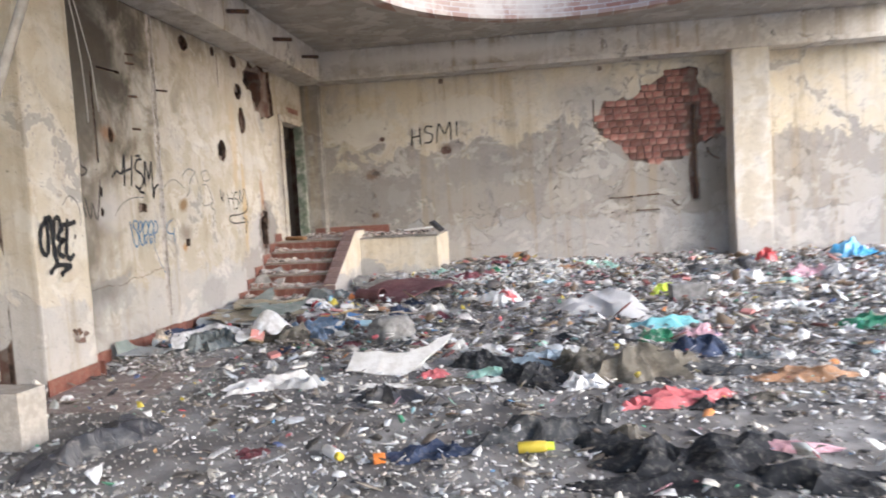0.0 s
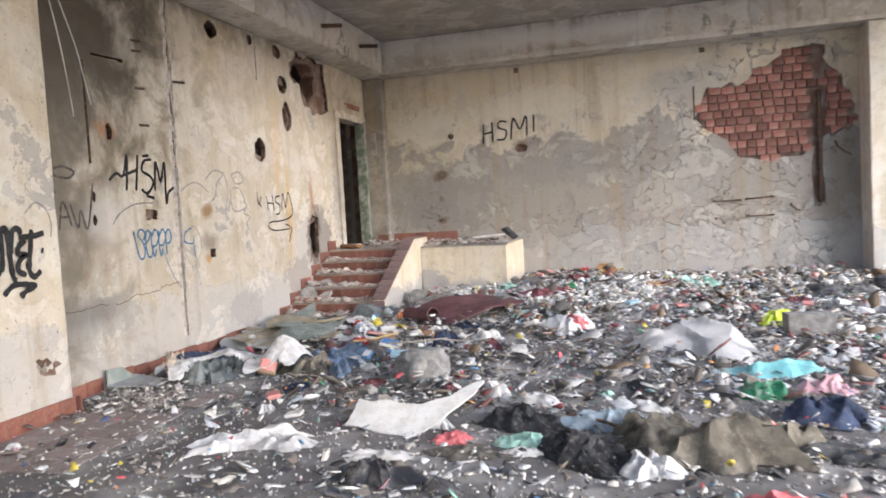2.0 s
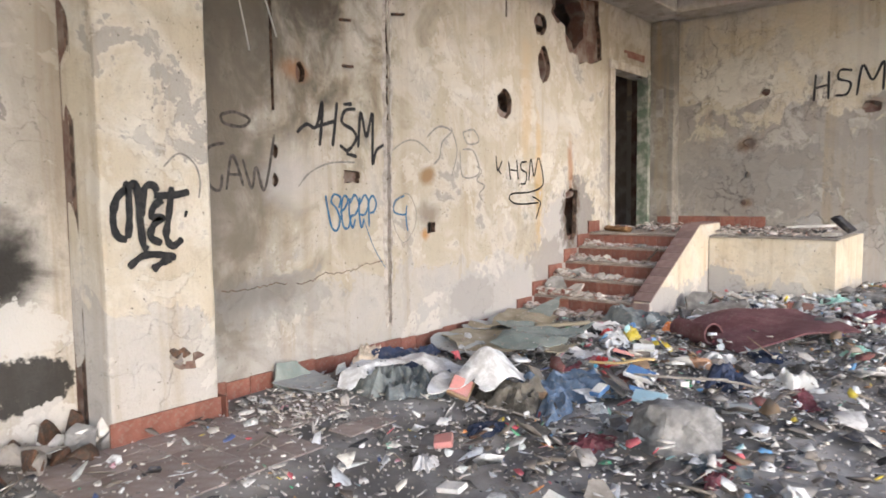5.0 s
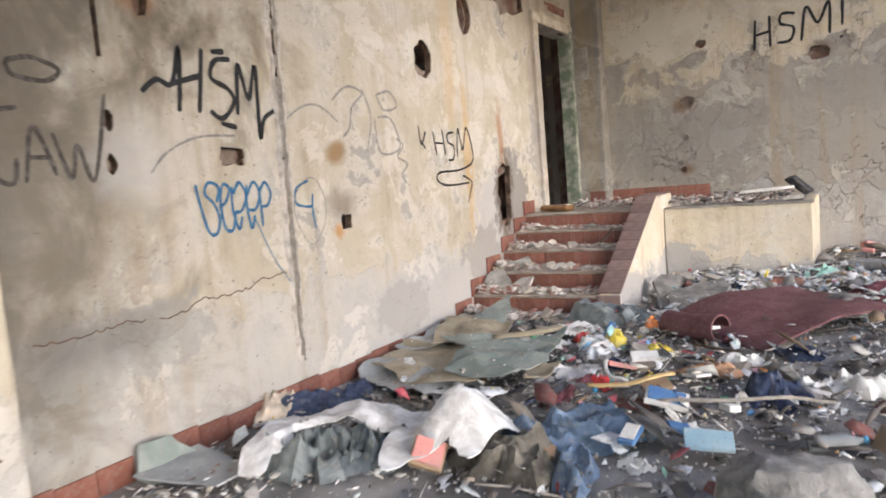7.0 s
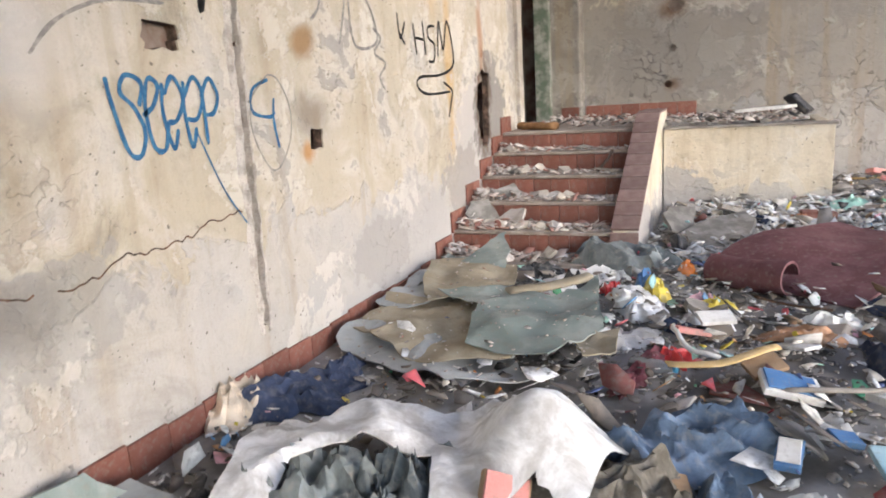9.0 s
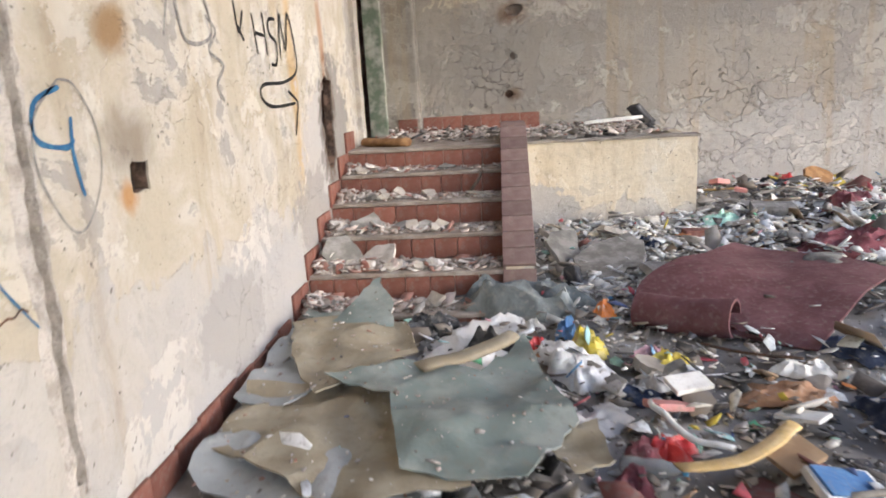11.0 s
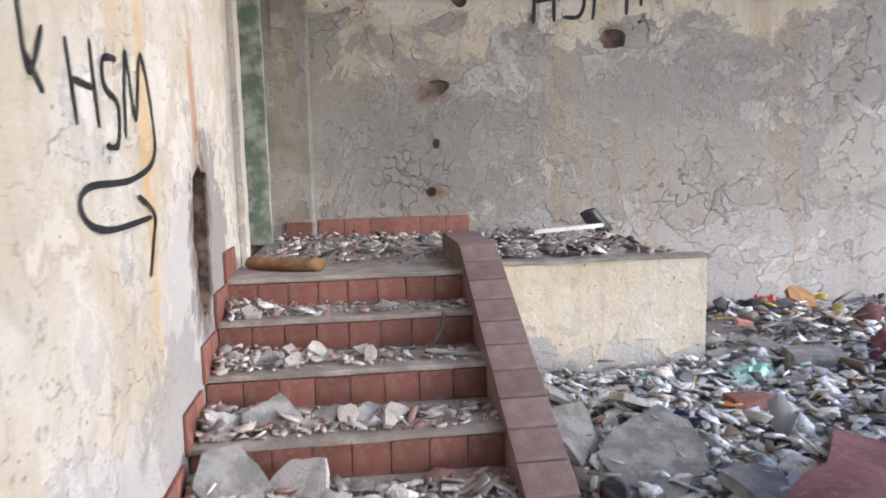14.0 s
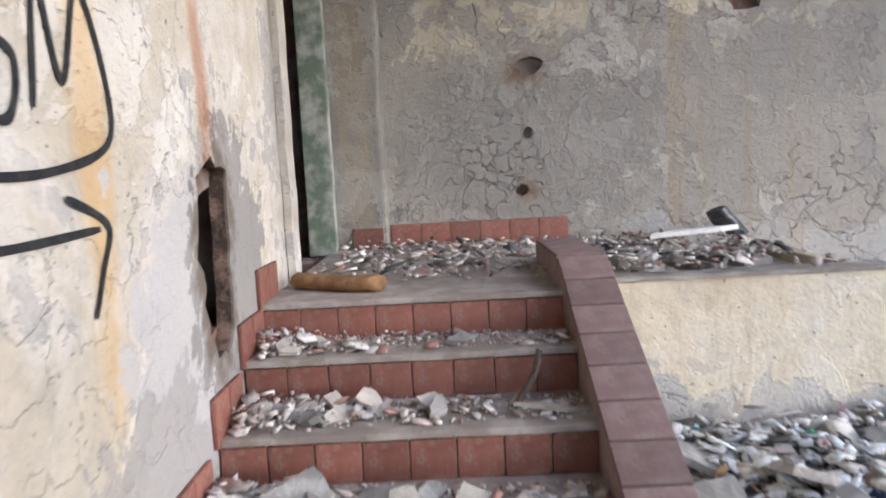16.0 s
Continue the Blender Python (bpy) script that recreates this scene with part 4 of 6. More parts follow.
M_COLOUR = confetti("coloured_scraps", [(0.6, 0.12, 0.14), (0.15, 0.35, 0.6), (0.35, 0.58, 0.6), (0.1, 0.35, 0.2), (0.7, 0.55, 0.08), (0.65, 0.35, 0.4), (0.25, 0.05, 0.06), (0.5, 0.3, 0.15), (0.1, 0.14, 0.3), (0.75, 0.3, 0.1), (0.3, 0.5, 0.4)], 0.55)


def in_room(x, y):
    if x < -4.2 and y > 6.1 or y > 10.05 and x < -3.08 or y > 10.4 and x < -2.9 or y > 12.1 and x < -1.52 or y > 13.2 and 3.6 < x < 4.4:
        return 0.0
    return 1.0


def heaped(x, y):
    f = 0.35 + 0.65 * min(max((y - 5.8) / 2.5, 0), 1)
    return in_room(x, y) * f * (0.35 + 0.65 * (noise.noise(Vector((x * 1.1, y * 1.1, 5))) > -0.15))


def pale_dust(x, y):
    patchy = noise.noise(Vector((x * 0.8, y * 0.8, 2)))
    return in_room(x, y) * (1.0 if y < 3.8 + 0.9 * patchy or x > 0.9 + 0.9 * patchy and y > 5.0 else 0.28 if y < 6.5 else 0.5)


AREA = (-4.2, 6.4, 2.2, 13.7)
flakes("plaster_rubble", 34000, AREA, (0.006, 0.042), 0.006, M_CHIPS, "grey and white broken plaster strewn over the floor", 1, 0.03, pale_dust, 0.22)
flakes("fine_gravel", 26000, (-4.3, 5, 2.2, 12.5), (0.004, 0.018), 0.012, M_CHIPS, "fine pale grit over the trodden floor", 2, 0.015, in_room)
flakes("dark_scraps", 19000, AREA, (0.012, 0.1), 0.004, M_DARK, "dark torn scraps and rotten leaves in the heap", 3, 0.06, heaped, 0.3)
flakes("paper_scraps", 14500, AREA, (0.014, 0.1), 0.003, M_PAPER, "torn white paper and plastic scraps", 4, 0.07, heaped, 0.35)
flakes("coloured_scraps", 4200, AREA, (0.012, 0.07), 0.004, M_COLOUR, "coloured scraps of packaging in the heap", 5, 0.1, heaped)
flakes("pale_chunks", 5200, (-3.8, 6.3, 2.3, 6.0), (0.01, 0.055), 0.008, M_PAPER, "white flakes of broken plaster on the floor", 7, 0.01, pale_dust, 0.2)
flakes("pale_chunks", 5200, (0.4, 6.3, 6.0, 13.5), (0.015, 0.09), 0.008, M_PAPER, "white flakes of broken plaster on the floor", 8, 0.03, pale_dust, 0.22)
flakes("pale_chunks", 2800, (-2.75, 0.5, 10.4, 12.1), (0.02, 0.1), 0.01, M_PAPER, "pale broken plaster in front of the platform", 9, 0.05, in_room, 0.3)
flakes("board_scraps", 1500, (-2.8, 6.2, 6.5, 13.7), (0.05, 0.17), 0.009, M_BOARDS, "broken boards, tiles and card among the rubbish", 6, 0.1, heaped, 0.35)

flakes("fallen_chips", 900, (-4.1, -3.1, 6.15, 7.0), (0.01, 0.06), 0.01, M_CHIPS, "pale broken plaster heaped by the skirting", 11, 0.05, lambda x, y: math.exp(-((x + 3.75) ** 2 / 0.12 + (y - 6.5) ** 2 / 0.08)), 0.35)
flakes("corner_chips", 700, (-4.25, -3.4, 9.9, 10.12), (0.01, 0.06), 0.01, M_CHIPS, "pale broken plaster at the foot of the stairs", 12, 0.04, None, 0.35)

# ---- fittings on the walls ----
def smooth_line(pts, steps=7):
    out = []
    for i in range(len(pts) - 1):
        p0, p1, p2, p3 = (Vector(pts[max(0, min(len(pts) - 1, k))]) for k in (i - 1, i, i + 1, i + 2))
        for k in range(steps):
            f = k / steps
            out.append(0.5 * (2 * p1 + (p2 - p0) * f + (2 * p0 - 5 * p1 + 4 * p2 - p3) * f * f + (3 * p1 - p0 - 3 * p2 + p3) * f ** 3))
    return out + [Vector(pts[-1])]


def sprayed(name, strokes, box, m, width, mat, label, seed=0, category="graffiti", proud=0.003):
    """Paint strokes on a wall; strokes run in a unit square that is laid over the box (u0, u1, v0, v1) of the wall."""
    bm = bmesh.new()
    u0, u1, v0, v1 = box
    for q, pts in enumerate(strokes):
        line = smooth_line([(u0 + (u1 - u0) * u, v0 + (v1 - v0) * v) for u, v in pts])
        rows = []
        for i, p in enumerate(line):
            t = (line[min(i + 1, len(line) - 1)] - line[max(i - 1, 0)])
            t = t.normalized() if t.length > 1e-6 else Vector((1, 0))
            w = width / 2 * (1 + 0.35 * noise.noise(Vector((i * 0.3, q, seed))))
            if i in (0, len(line) - 1):
                w *= 0.6
            nrm = Vector((-t.y, t.x))
            rows.append([bm.verts.new((*(p + nrm * w), proud + q * 0.0004)), bm.verts.new((*(p - nrm * w), proud + q * 0.0004))])
        for a2, c2 in zip(rows, rows[1:]):
            f = bm.faces.new((a2[0], a2[1], c2[1], c2[0]))
    bm.transform(m)
    ob = part(name, bm, mat)
    return tagged(ob, label, category, "", "structure")


PIL = on_left(-4.008)
sprayed("graffiti", [[(0, .44), (.1, .58), (.2, .55), (.27, .96), (.25, .5), (.23, .25)], [(.2, .55), (.42, .68)], [(.43, .98), (.4, .6), (.37, .25)], [(.64, .9), (.52, .86), (.48, .66), (.6, .55), (.64, .4), (.54, .2), (.45, .28)], [(.5, .96), (.6, .98)],
    [(.66, .25), (.7, .86), (.76, .45), (.84, .86), (.83, .0), (.88, .22), (1, .35)], [(.52, .14), (.64, .1)]], (7.1, 8.06, 1.72, 2.2), on_left(), 0.03, M_INK, "black sprayed letters HSM on cream plaster", 1)
sprayed("graffiti", [[(0, .97), (.03, .75), (.12, .9)], [(.02, .8), (.1, .7)], [(.25, .9), (.29, .62)], [(.28, .77), (.42, .76)], [(.42, .93), (.45, .62)], [(.64, .9), (.52, .88), (.52, .78), (.63, .72), (.6, .57), (.5, .56)],
    [(.68, .6), (.73, .95), (.8, .68), (.9, .97), (1.0, .72), (.98, .52), (.7, .43), (.32, .41), (.27, .32), (.45, .25), (.9, .26)], [(.76, .36), (.94, .27), (.9, .14), (.84, 0)]], (9.71, 10.63, 1.15, 1.86), on_left(), 0.019, M_INK, "black sprayed letters HSM with a curled arrow", 2)
sprayed("graffiti", [[(.0, .98), (.02, .7), (.1, .1), (.2, .02), (.26, .3), (.2, .6), (.1, .8), (.16, 1.0), (.28, .9), (.24, .62)], [(.26, .5), (.36, .62), (.42, .86), (.34, .95), (.29, .6), (.32, .12), (.42, .06), (.48, .4)], [(.46, .9), (.44, .5), (.5, .05), (.56, .3)], [(.47, .75), (.56, .98), (.64, .7), (.56, .42), (.47, .4)], [(.66, .92), (.64, .5), (.68, .04), (.74, .3)], [(.65, .7), (.76, .97), (.84, .72), (.76, .42), (.66, .42)], [(.84, .85), (.84, .05)], [(.82, .7), (.92, .95), (1, .72), (.94, .48), (.84, .46)]], (7.37, 7.93, 1.17, 1.46), on_left(), 0.019, INK_BLUE, "dark blue sprayed looping letters", 3)
sprayed("graffiti", [[(0, 1), (.35, .55), (.6, .3), (1, 0)]], (7.78, 8.03, 0.82, 1.25), on_left(), 0.008, INK_BLUE, "thin blue sprayed tail", 4)
sprayed("graffiti", [[(.5, 1), (.05, .75), (.0, .4), (.3, .02), (.6, .0), (.95, .3), (1, .65), (.75, .95), (.5, 1)]], (8.14, 8.44, 1.04, 1.46), on_left(), 0.009, INK_GREY, "faint sprayed ring on plaster", 5)
sprayed("graffiti", [[(.5, .95), (.1, .85), (.05, .62), (.45, .55), (.6, .6)], [(.6, .75), (.55, .5), (.62, .2)]], (8.14, 8.44, 1.04, 1.46), on_left(), 0.016, INK_BLUE, "blue sprayed hook inside a faint ring", 6)
sprayed("graffiti", [[(0, .85), (.2, 1), (.4, .95), (.25, .8), (.2, .6), (.1, .5)], [(.4, 1), (.5, .7), (.4, .35)], [(.6, .95), (.8, 1), (.9, .85), (.7, .8), (.6, .95)], [(.55, .7), (.6, .35), (.9, .4), (.8, .7), (.6, .72)], [(.85, .5), (.95, .42), (.85, .3), (1, .22), (.9, .1), (.97, 0)]], (8.61, 9.5, 1.37, 2.08), on_left(), 0.018, INK_GREY, "faded grey sprayed scrawl", 7)
sprayed("graffiti", [[(.25, .6), (.0, .5), (.0, .1), (.15, .0), (.2, .2)], [(.25, .0), (.35, .45), (.5, .05)], [(.28, .2), (.48, .2)], [(.5, .4), (.62, .02), (.7, .3), (.82, .0), (1, .75)], [(.2, .95), (.4, 1), (.62, .92), (.5, .82), (.25, .85), (.2, .95)]], (6.33, 6.89, 1.5, 2.04), on_left(), 0.022, INK_DARK, "faded dark sprayed scrawl beside the pilaster", 8)
sprayed("graffiti", [[(0, .1), (.2, .6), (.55, .95), (1, 1)]], (7.1, 7.7, 1.5, 1.72), on_left(), 0.014, INK_GREY, "faint sprayed arc", 9)
sprayed("graffiti", [[(0, .2), (.4, .8), (.7, .85), (1, .4)]], (8.06, 8.66, 1.74, 1.96), on_left(), 0.014, INK_GREY, "faint sprayed arc crossing the groove", 10)
sprayed("graffiti", [[(.16, .36), (.04, .42), (.0, .6), (.05, .82), (.16, .93), (.2, .97), (.2, .6), (.17, .38)], [(.19, .93), (.3, .98), (.33, .6), (.36, .3), (.42, .24)], [(.36, .62), (.4, .93), (.52, .98), (.56, .9)], [(.64, .8), (.52, .74), (.48, .62), (.62, .6), (.5, .52), (.46, .38), (.6, .3)], [(.52, .86), (.78, .86), (1, .9)], [(.76, .96), (.7, .6), (.66, .38), (.74, .26), (.88, .34)], [(.92, .64), (.96, .63)], [(.16, .05), (.34, .17), (.56, .17), (.78, .12)], [(.46, 0), (.6, .08), (.72, .1)]], (5.53, 6.01, 1.03, 1.54), PIL, 0.044, M_INK, "thick black sprayed tag on the pilaster", 11)
sprayed("graffiti", [[(0, .7), (.4, 1), (.8, .8), (.95, .4), (.9, 0)]], (5.85, 6.1, 1.45, 1.72), PIL, 0.012, INK_GREY, "faint grey sprayed curve on the pilaster", 12)
sprayed("graffiti", [[(.02, .05), (.04, .8)], [(.04, .42), (.2, .48)], [(.2, .08), (.2, .86)], [(.48, .82), (.34, .85), (.32, .62), (.46, .48), (.42, .18), (.28, .16)], [(.54, .12), (.6, .92), (.72, .5), (.84, .98), (.84, .2)], [(.98, 1), (.97, .35)], [(.95, .1), (.965, .06)]], (-2.2, -1.265, 2.55, 3.0), on_back(), 0.03, M_INK, "black sprayed letters HSM! on grey plaster", 13)
r2 = random.Random(77)
jag, level = [], 0.35
for k in range(60):
    level += r2.uniform(-0.09, 0.09) + 0.12 * (0.35 + 0.5 * (k / 59) ** 1.5 - level)
    jag.append((k / 59, min(1, max(0, level))))
sprayed("crack", [jag[:22], jag[24:41], jag[40:]], (6.4, 8.0, 0.74, 0.9), on_left(), 0.007, M_STEEL, "ragged dark crack along the plaster", 14, "crack")

for i in range(7):
    r2 = random.Random(1500 + i)
    chunk("plaster_scab", -4.01, 5.94 + r2.uniform(-0.09, 0.1), 0.015, 0.05, 0.04, r2.choice((M_STEEL, M_CORE, M_CONC)), 1500 + i, "dark scab of bared masonry on the pilaster", "plaster scab", 0, 0.75, "scabs on the pilaster", 0.42 + r2.uniform(-0.03, 0.09))
for y, z in ((7.58, 3.3), (7.58, 3.2), (7.59, 2.84), (7.61, 2.48)):
    stick("iron_stub", (LEFT_X - 0.03, y - 0.05, z + 0.01), (LEFT_X + 0.06, y + 0.04, z), 0.012, M_STEEL, "short rusty iron stub set in the wall", "iron stub")
stick("iron_stub", (LEFT_X - 0.03, 8.16, 3.0), (LEFT_X + 0.12, 8.2, 2.98), 0.012, M_STEEL, "rusty iron stub beside the groove", "iron stub")
for y in (9.2, 10.9, 12.3):
    stick("steel_bracket", (-3.8, y, 4.14), (-3.5, y + 0.05, 4.12), 0.03, M_STEEL, "dark steel bracket stub on the beam", "bracket")
stick("loose_cable", (-3.99, 6.1, 3.75), (-4.2, 6.62, 2.45), 0.006, P_GREY, "thin pale cable hanging off the pilaster", "cable", 1, 0.04, 1)
stick("loose_cable", (-3.99, 6.16, 3.75), (-4.25, 6.9, 2.6), 0.006, P_GREY, "thin pale cable hanging off the pilaster", "cable", 1, 0.03, 2)
stick("timber_prop", (-3.20, 3.0, 0.0), (-1.19, 3.0, 4.43), 0.022, W_GREY, "thin pale peeling wooden prop slanting from floor to ceiling", "prop")
stick("drain_pipe", (3.13, BACK_Y + 0.01, 1.26), (3.13, BACK_Y + 0.01, 2.99), 0.035, M_STEEL, "dark rusty pipe in a chase of the brick patch", "pipe")
stick("wall_rod", (1.55, BACK_Y - 0.03, 1.35), (1.97, BACK_Y - 0.03, 1.35), 0.011, M_STEEL, "thin rusty rod bolted to the wall", "rod")
stick("wall_rod", (2.03, BACK_Y - 0.03, 1.36), (2.45, BACK_Y - 0.03, 1.38), 0.011, M_STEEL, "thin rusty rod bolted to the wall", "rod")
stick("wall_rod", (2.03, BACK_Y - 0.03, 1.09), (2.45, BACK_Y - 0.03, 1.09), 0.011, M_STEEL, "thin rusty rod bolted to the wall", "rod")
for x, z in ((1.56, 1.35), (1.95, 1.35), (2.06, 1.36), (2.41, 1.38), (1.58, 1.07), (1.85, 1.08), (2.06, 1.09), (2.41, 1.09)):
    stick("wall_bolt", (x, BACK_Y + 0.02, z), (x, BACK_Y - 0.06, z + 0.01), 0.016, M_STEEL, "short rusty bolt in the plaster", "bolt")
stick("bent_rebar", (3.34, BACK_Y + 0.03, 2.21), (3.53, BACK_Y - 0.12, 1.94), 0.012, M_STEEL, "bent rusty bar sticking out of the wall", "rebar", 1, 0.08, 3)
stick("bent_rebar", (3.31, BACK_Y + 0.03, 2.25), (3.46, BACK_Y - 0.06, 2.38), 0.012, M_STEEL, "bent rusty bar sticking out of the wall", "rebar", 1, 0.05, 4)
stick("bent_rebar", (2.69, BACK_Y + 0.02, 1.25), (2.82, BACK_Y - 0.08, 1.14), 0.014, M_STEEL, "bent rusty bar sticking out of the wall", "rebar", 1, 0.05, 5)
stick("thin_conduit", (1.31, BACK_Y - 0.012, 2.68), (1.31, BACK_Y - 0.012, 3.21), 0.01, M_STEEL, "thin rusty conduit on the plaster", "conduit")

# the door frame of the opening at the head of the stairs
door_frame = setting(new("door_frame"), "peeling green wooden frame of an empty doorway", "door frame")
part("jamb", block(-4.42, -4.25, 13.44, 13.53, LANDING - 0.01, 3.1, 0.008, 0.004, 14, 1), M_GREEN, door_frame, "peeling green jamb")
part("jamb", block(-4.45, -4.315, 12.37, 12.43, LANDING - 0.01, 3.06, 0.006, 0.004, 14, 2), M_GREEN, door_frame, "dark green jamb")
part("casing", block(LEFT_X + 0.002, LEFT_X + 0.04, 12.27, 12.41, LANDING, 3.06, 0.01, 0.008, 16, 7), M_LEFT, door_frame, "proud cracked plaster casing")
part("lintel", block(-4.52, -4.26, 12.27, 13.56, 3.06, 3.17, 0.008, 0.006, 10, 3), M_BEAM, door_frame, "cracked plaster lintel")
part("exposed_brick", block(LEFT_X - 0.01, LEFT_X + 0.006, 12.75, 13.4, 3.27, 3.36, 0, 0.012, 6, 4), M_BRICK, door_frame, "exposed red brick over the lintel")
setting(part("switch_box", block(-4.2, -4.09, 13.588, 13.599, 2.5, 2.9, 0.003), M_CONC), "grey recessed panel on the corner column", "panel")

# ---- stairs: tiles, skirting and cap ----
def tile_mesh(name, w, h, t, mat):
    bm = block(-w / 2, w / 2, -t, 0, 0, h, min(0.004, t * 0.3))
    me = bpy.data.meshes.new(name)
    bm.to_mesh(me)
    bm.free()
    me.materials.append(mat)
    return me


def lay(name, me, m, parent):
    ob = new(name, me)
    ob.parent = parent
    ob.matrix_basis = m
    return ob


riser_tile = tile_mesh("riser_tile", 0.144, 0.132, 0.014, M_TERRA)
for i, (y, z) in enumerate(NOSE):
    for k in range(8):
        lay("riser_tile", riser_tile, pose(LEFT_X + 0.08 + k * 0.148, y + 0.028, z - 0.16), stairs)
skirt_tile = tile_mesh("skirting_tile", 0.147, 0.16, 0.016, M_TERRA)
for i, (y, z) in enumerate(NOSE):
    for k in range(2):
        lay("skirting_tile", skirt_tile, pose(LEFT_X + 0.001, y - 0.02 + 0.075 + k * 0.15, z - 0.02, 0, 0, 90), stairs)
skirting = setting(new("skirting"), "row of terracotta skirting tiles along the walls", "skirting")
long_tile = tile_mesh("skirting_tile", 0.196, 0.17, 0.016, M_TERRA)
for k in range(19):
    if k not in (3,):
        lay("skirting_tile", long_tile, pose(LEFT_X + 0.001, 6.3 + k * 0.2, 0.0 + 0.012 * math.sin(k * 5.0), 0, 0, 90), skirting)
for k in range(4):
    lay("skirting_tile", long_tile, pose(-4.012, 5.55 + k * 0.175, 0.0, 0, 0, 90), skirting)
for k in range(2):
    lay("skirting_tile", long_tile, pose(-4.2 + k * 0.14, 6.184, 0.0, 0, 0, 180), skirting)
for k in range(6):
    lay("skirting_tile", long_tile, pose(-3.83 + k * 0.2, BACK_Y - 0.003, LANDING - 0.03, 0, 0, 0), skirting)
lay("skirting_tile", long_tile, pose(-4.06, 13.597, LANDING - 0.03, 0, 0, 0), skirting)
cap_tile = tile_mesh("cap_tile", 0.196, 0.15, 0.018, M_BROWN)
slope = math.degrees(math.atan2(0.732, 1.41))
for k in range(10):
    f = 0.005 + k * 0.158
    lay("cap_tile", cap_tile, pose(-3.017, 10.44 + f * math.cos(radians(slope)), 0.317 + f * math.sin(radians(slope)), slope - 90, 0, 0), curb)
lay("cap_tile", cap_tile, pose(-3.017, 10.425, 0.16), curb)
lay("cap_tile", cap_tile, pose(-3.017, 10.425, 0.0), curb)
for k in range(4):
    lay("cap_tile", cap_tile, pose(-3.017, 11.87 + k * 0.158, 1.049, -90, 0, 0), curb)
floor_tile = tile_mesh("floor_tile", 0.195, 0.195, 0.012, M_DUSTY)
tiled = setting(new("tiled_floor"), "dusty terracotta floor tiles bared beside the pilaster", "tiles")
for i in range(5):
    for j in range(9):
        x, y = -3.93 + i * 0.2, 5.0 + j * 0.2
        if i + 0.6 * j < 6.5 or (i * j) % 3:
            lay("floor_tile", floor_tile, pose(x, y, height(x, y) + 0.004, -90, 0, 0), tiled)

# ---- bare bricks of the back wall ----
def inside(x, y, ring2):
    c = False
    for (ax, ay), (bx, by) in zip(ring2, ring2[1:] + ring2[:1]):
        if (ay > y) != (by > y) and x < (bx - ax) * (y - ay) / (by - ay) + ax:
            c = not c
    return c


rnd = random.Random(8)
bricks = [tile_mesh("brick", w, 0.112, 0.05, M_BRICK) for w in (0.125, 0.145, 0.19)]
wall_back = bpy.data.objects["wall_back"]
for r in range(15):
    z = 1.93 + r * 0.124
    x = 1.25 + (r % 2) * 0.07
    while x < 3.75:
        k = rnd.choice((0, 0, 1, 1, 2))
        w = (0.125, 0.145, 0.19)[k]
        cx = x + w / 2
        if inside(cx, z + 0.056, patch) and not 3.04 < cx < 3.18 and not (z < 2.95 and 2.98 < cx < 3.24):
            lay("brick", bricks[k], pose(cx, BACK_Y + 0.064 - rnd.uniform(0, 0.03), z + rnd.uniform(-0.004, 0.004), 0, rnd.uniform(-1.5, 1.5), rnd.uniform(-3, 3)), wall_back)
        x += w + 0.016

# ---- rubble on the steps and the landing ----
def step_chips(name, n, x0, x1, y0, y1, z, size, thick, mat, seed, left=1.0):
    rng = np.random.default_rng(seed)
    x = x0 + (x1 - x0) * rng.random(n) ** left
    y = y0 + (y1 - y0) * rng.random(n) ** 0.8
    return scatter(name, x, y, np.full(n, z) + rng.random(n) ** 2 * 0.07 * (1 - (x - x0) / (x1 - x0)) ** 2, size, thick, mat, "broken plaster and grit lying on the steps", rng, 0.28)


M_SHARDS = confetti("tile_shards", [(0.6, 0.54, 0.49), (0.52, 0.47, 0.43), (0.42, 0.35, 0.31), (0.66, 0.62, 0.58), (0.34, 0.3, 0.27), (0.55, 0.45, 0.4), (0.28, 0.24, 0.21), (0.36, 0.19, 0.15)], 0.92)
for i, (y, z) in enumerate(NOSE[:5]):
    many = (420, 620, 420, 230, 150)[i]
    step_chips("step_rubble", many, LEFT_X + 0.05, STAIR_R - 0.02, y + 0.05, y + 0.29, z, (0.012, (0.09, 0.085, 0.07, 0.06, 0.05)[i]), 0.008, M_SHARDS, 40 + i, 2.6)
    step_chips("step_grit", 700, LEFT_X + 0.03, STAIR_R - 0.01, y + 0.06, y + 0.31, z, (0.003, 0.013), 0.006, M_SHARDS, 50 + i, 1.5)
step_chips("landing_rubble", 800, -4.2, -1.8, 12.05, 13.75, LANDING, (0.01, 0.06), 0.008, M_SHARDS, 60, 1.0)
step_chips("landing_scraps", 140, -4.0, -1.8, 12.2, 13.75, LANDING, (0.02, 0.08), 0.008, M_DARK, 61, 1.0)
for i in range(60):
    r2 = random.Random(100 + i)
    st = r2.choice((0, 1, 1, 1, 1, 1, 2, 2, 2, 3, 4))
    y, z = NOSE[st]
    slab_piece("plaster_lump", LEFT_X + 0.1 + 0.75 * r2.random() ** 1.7, y + r2.uniform(0.08, 0.24), r2.uniform(0.06, 0.16), r2.uniform(0.05, 0.12), r2.uniform(0.012, 0.03), r2.uniform(-40, 40), r2.uniform(5, 45), r2.uniform(-22, 22), r2.choice((M_SLAB, M_CHALK, M_MORTAR, M_MORTAR)), 200 + i, "broken lump of pale plaster lying on a step", "plaster lump", "plaster lumps on the steps", z + 0.01)
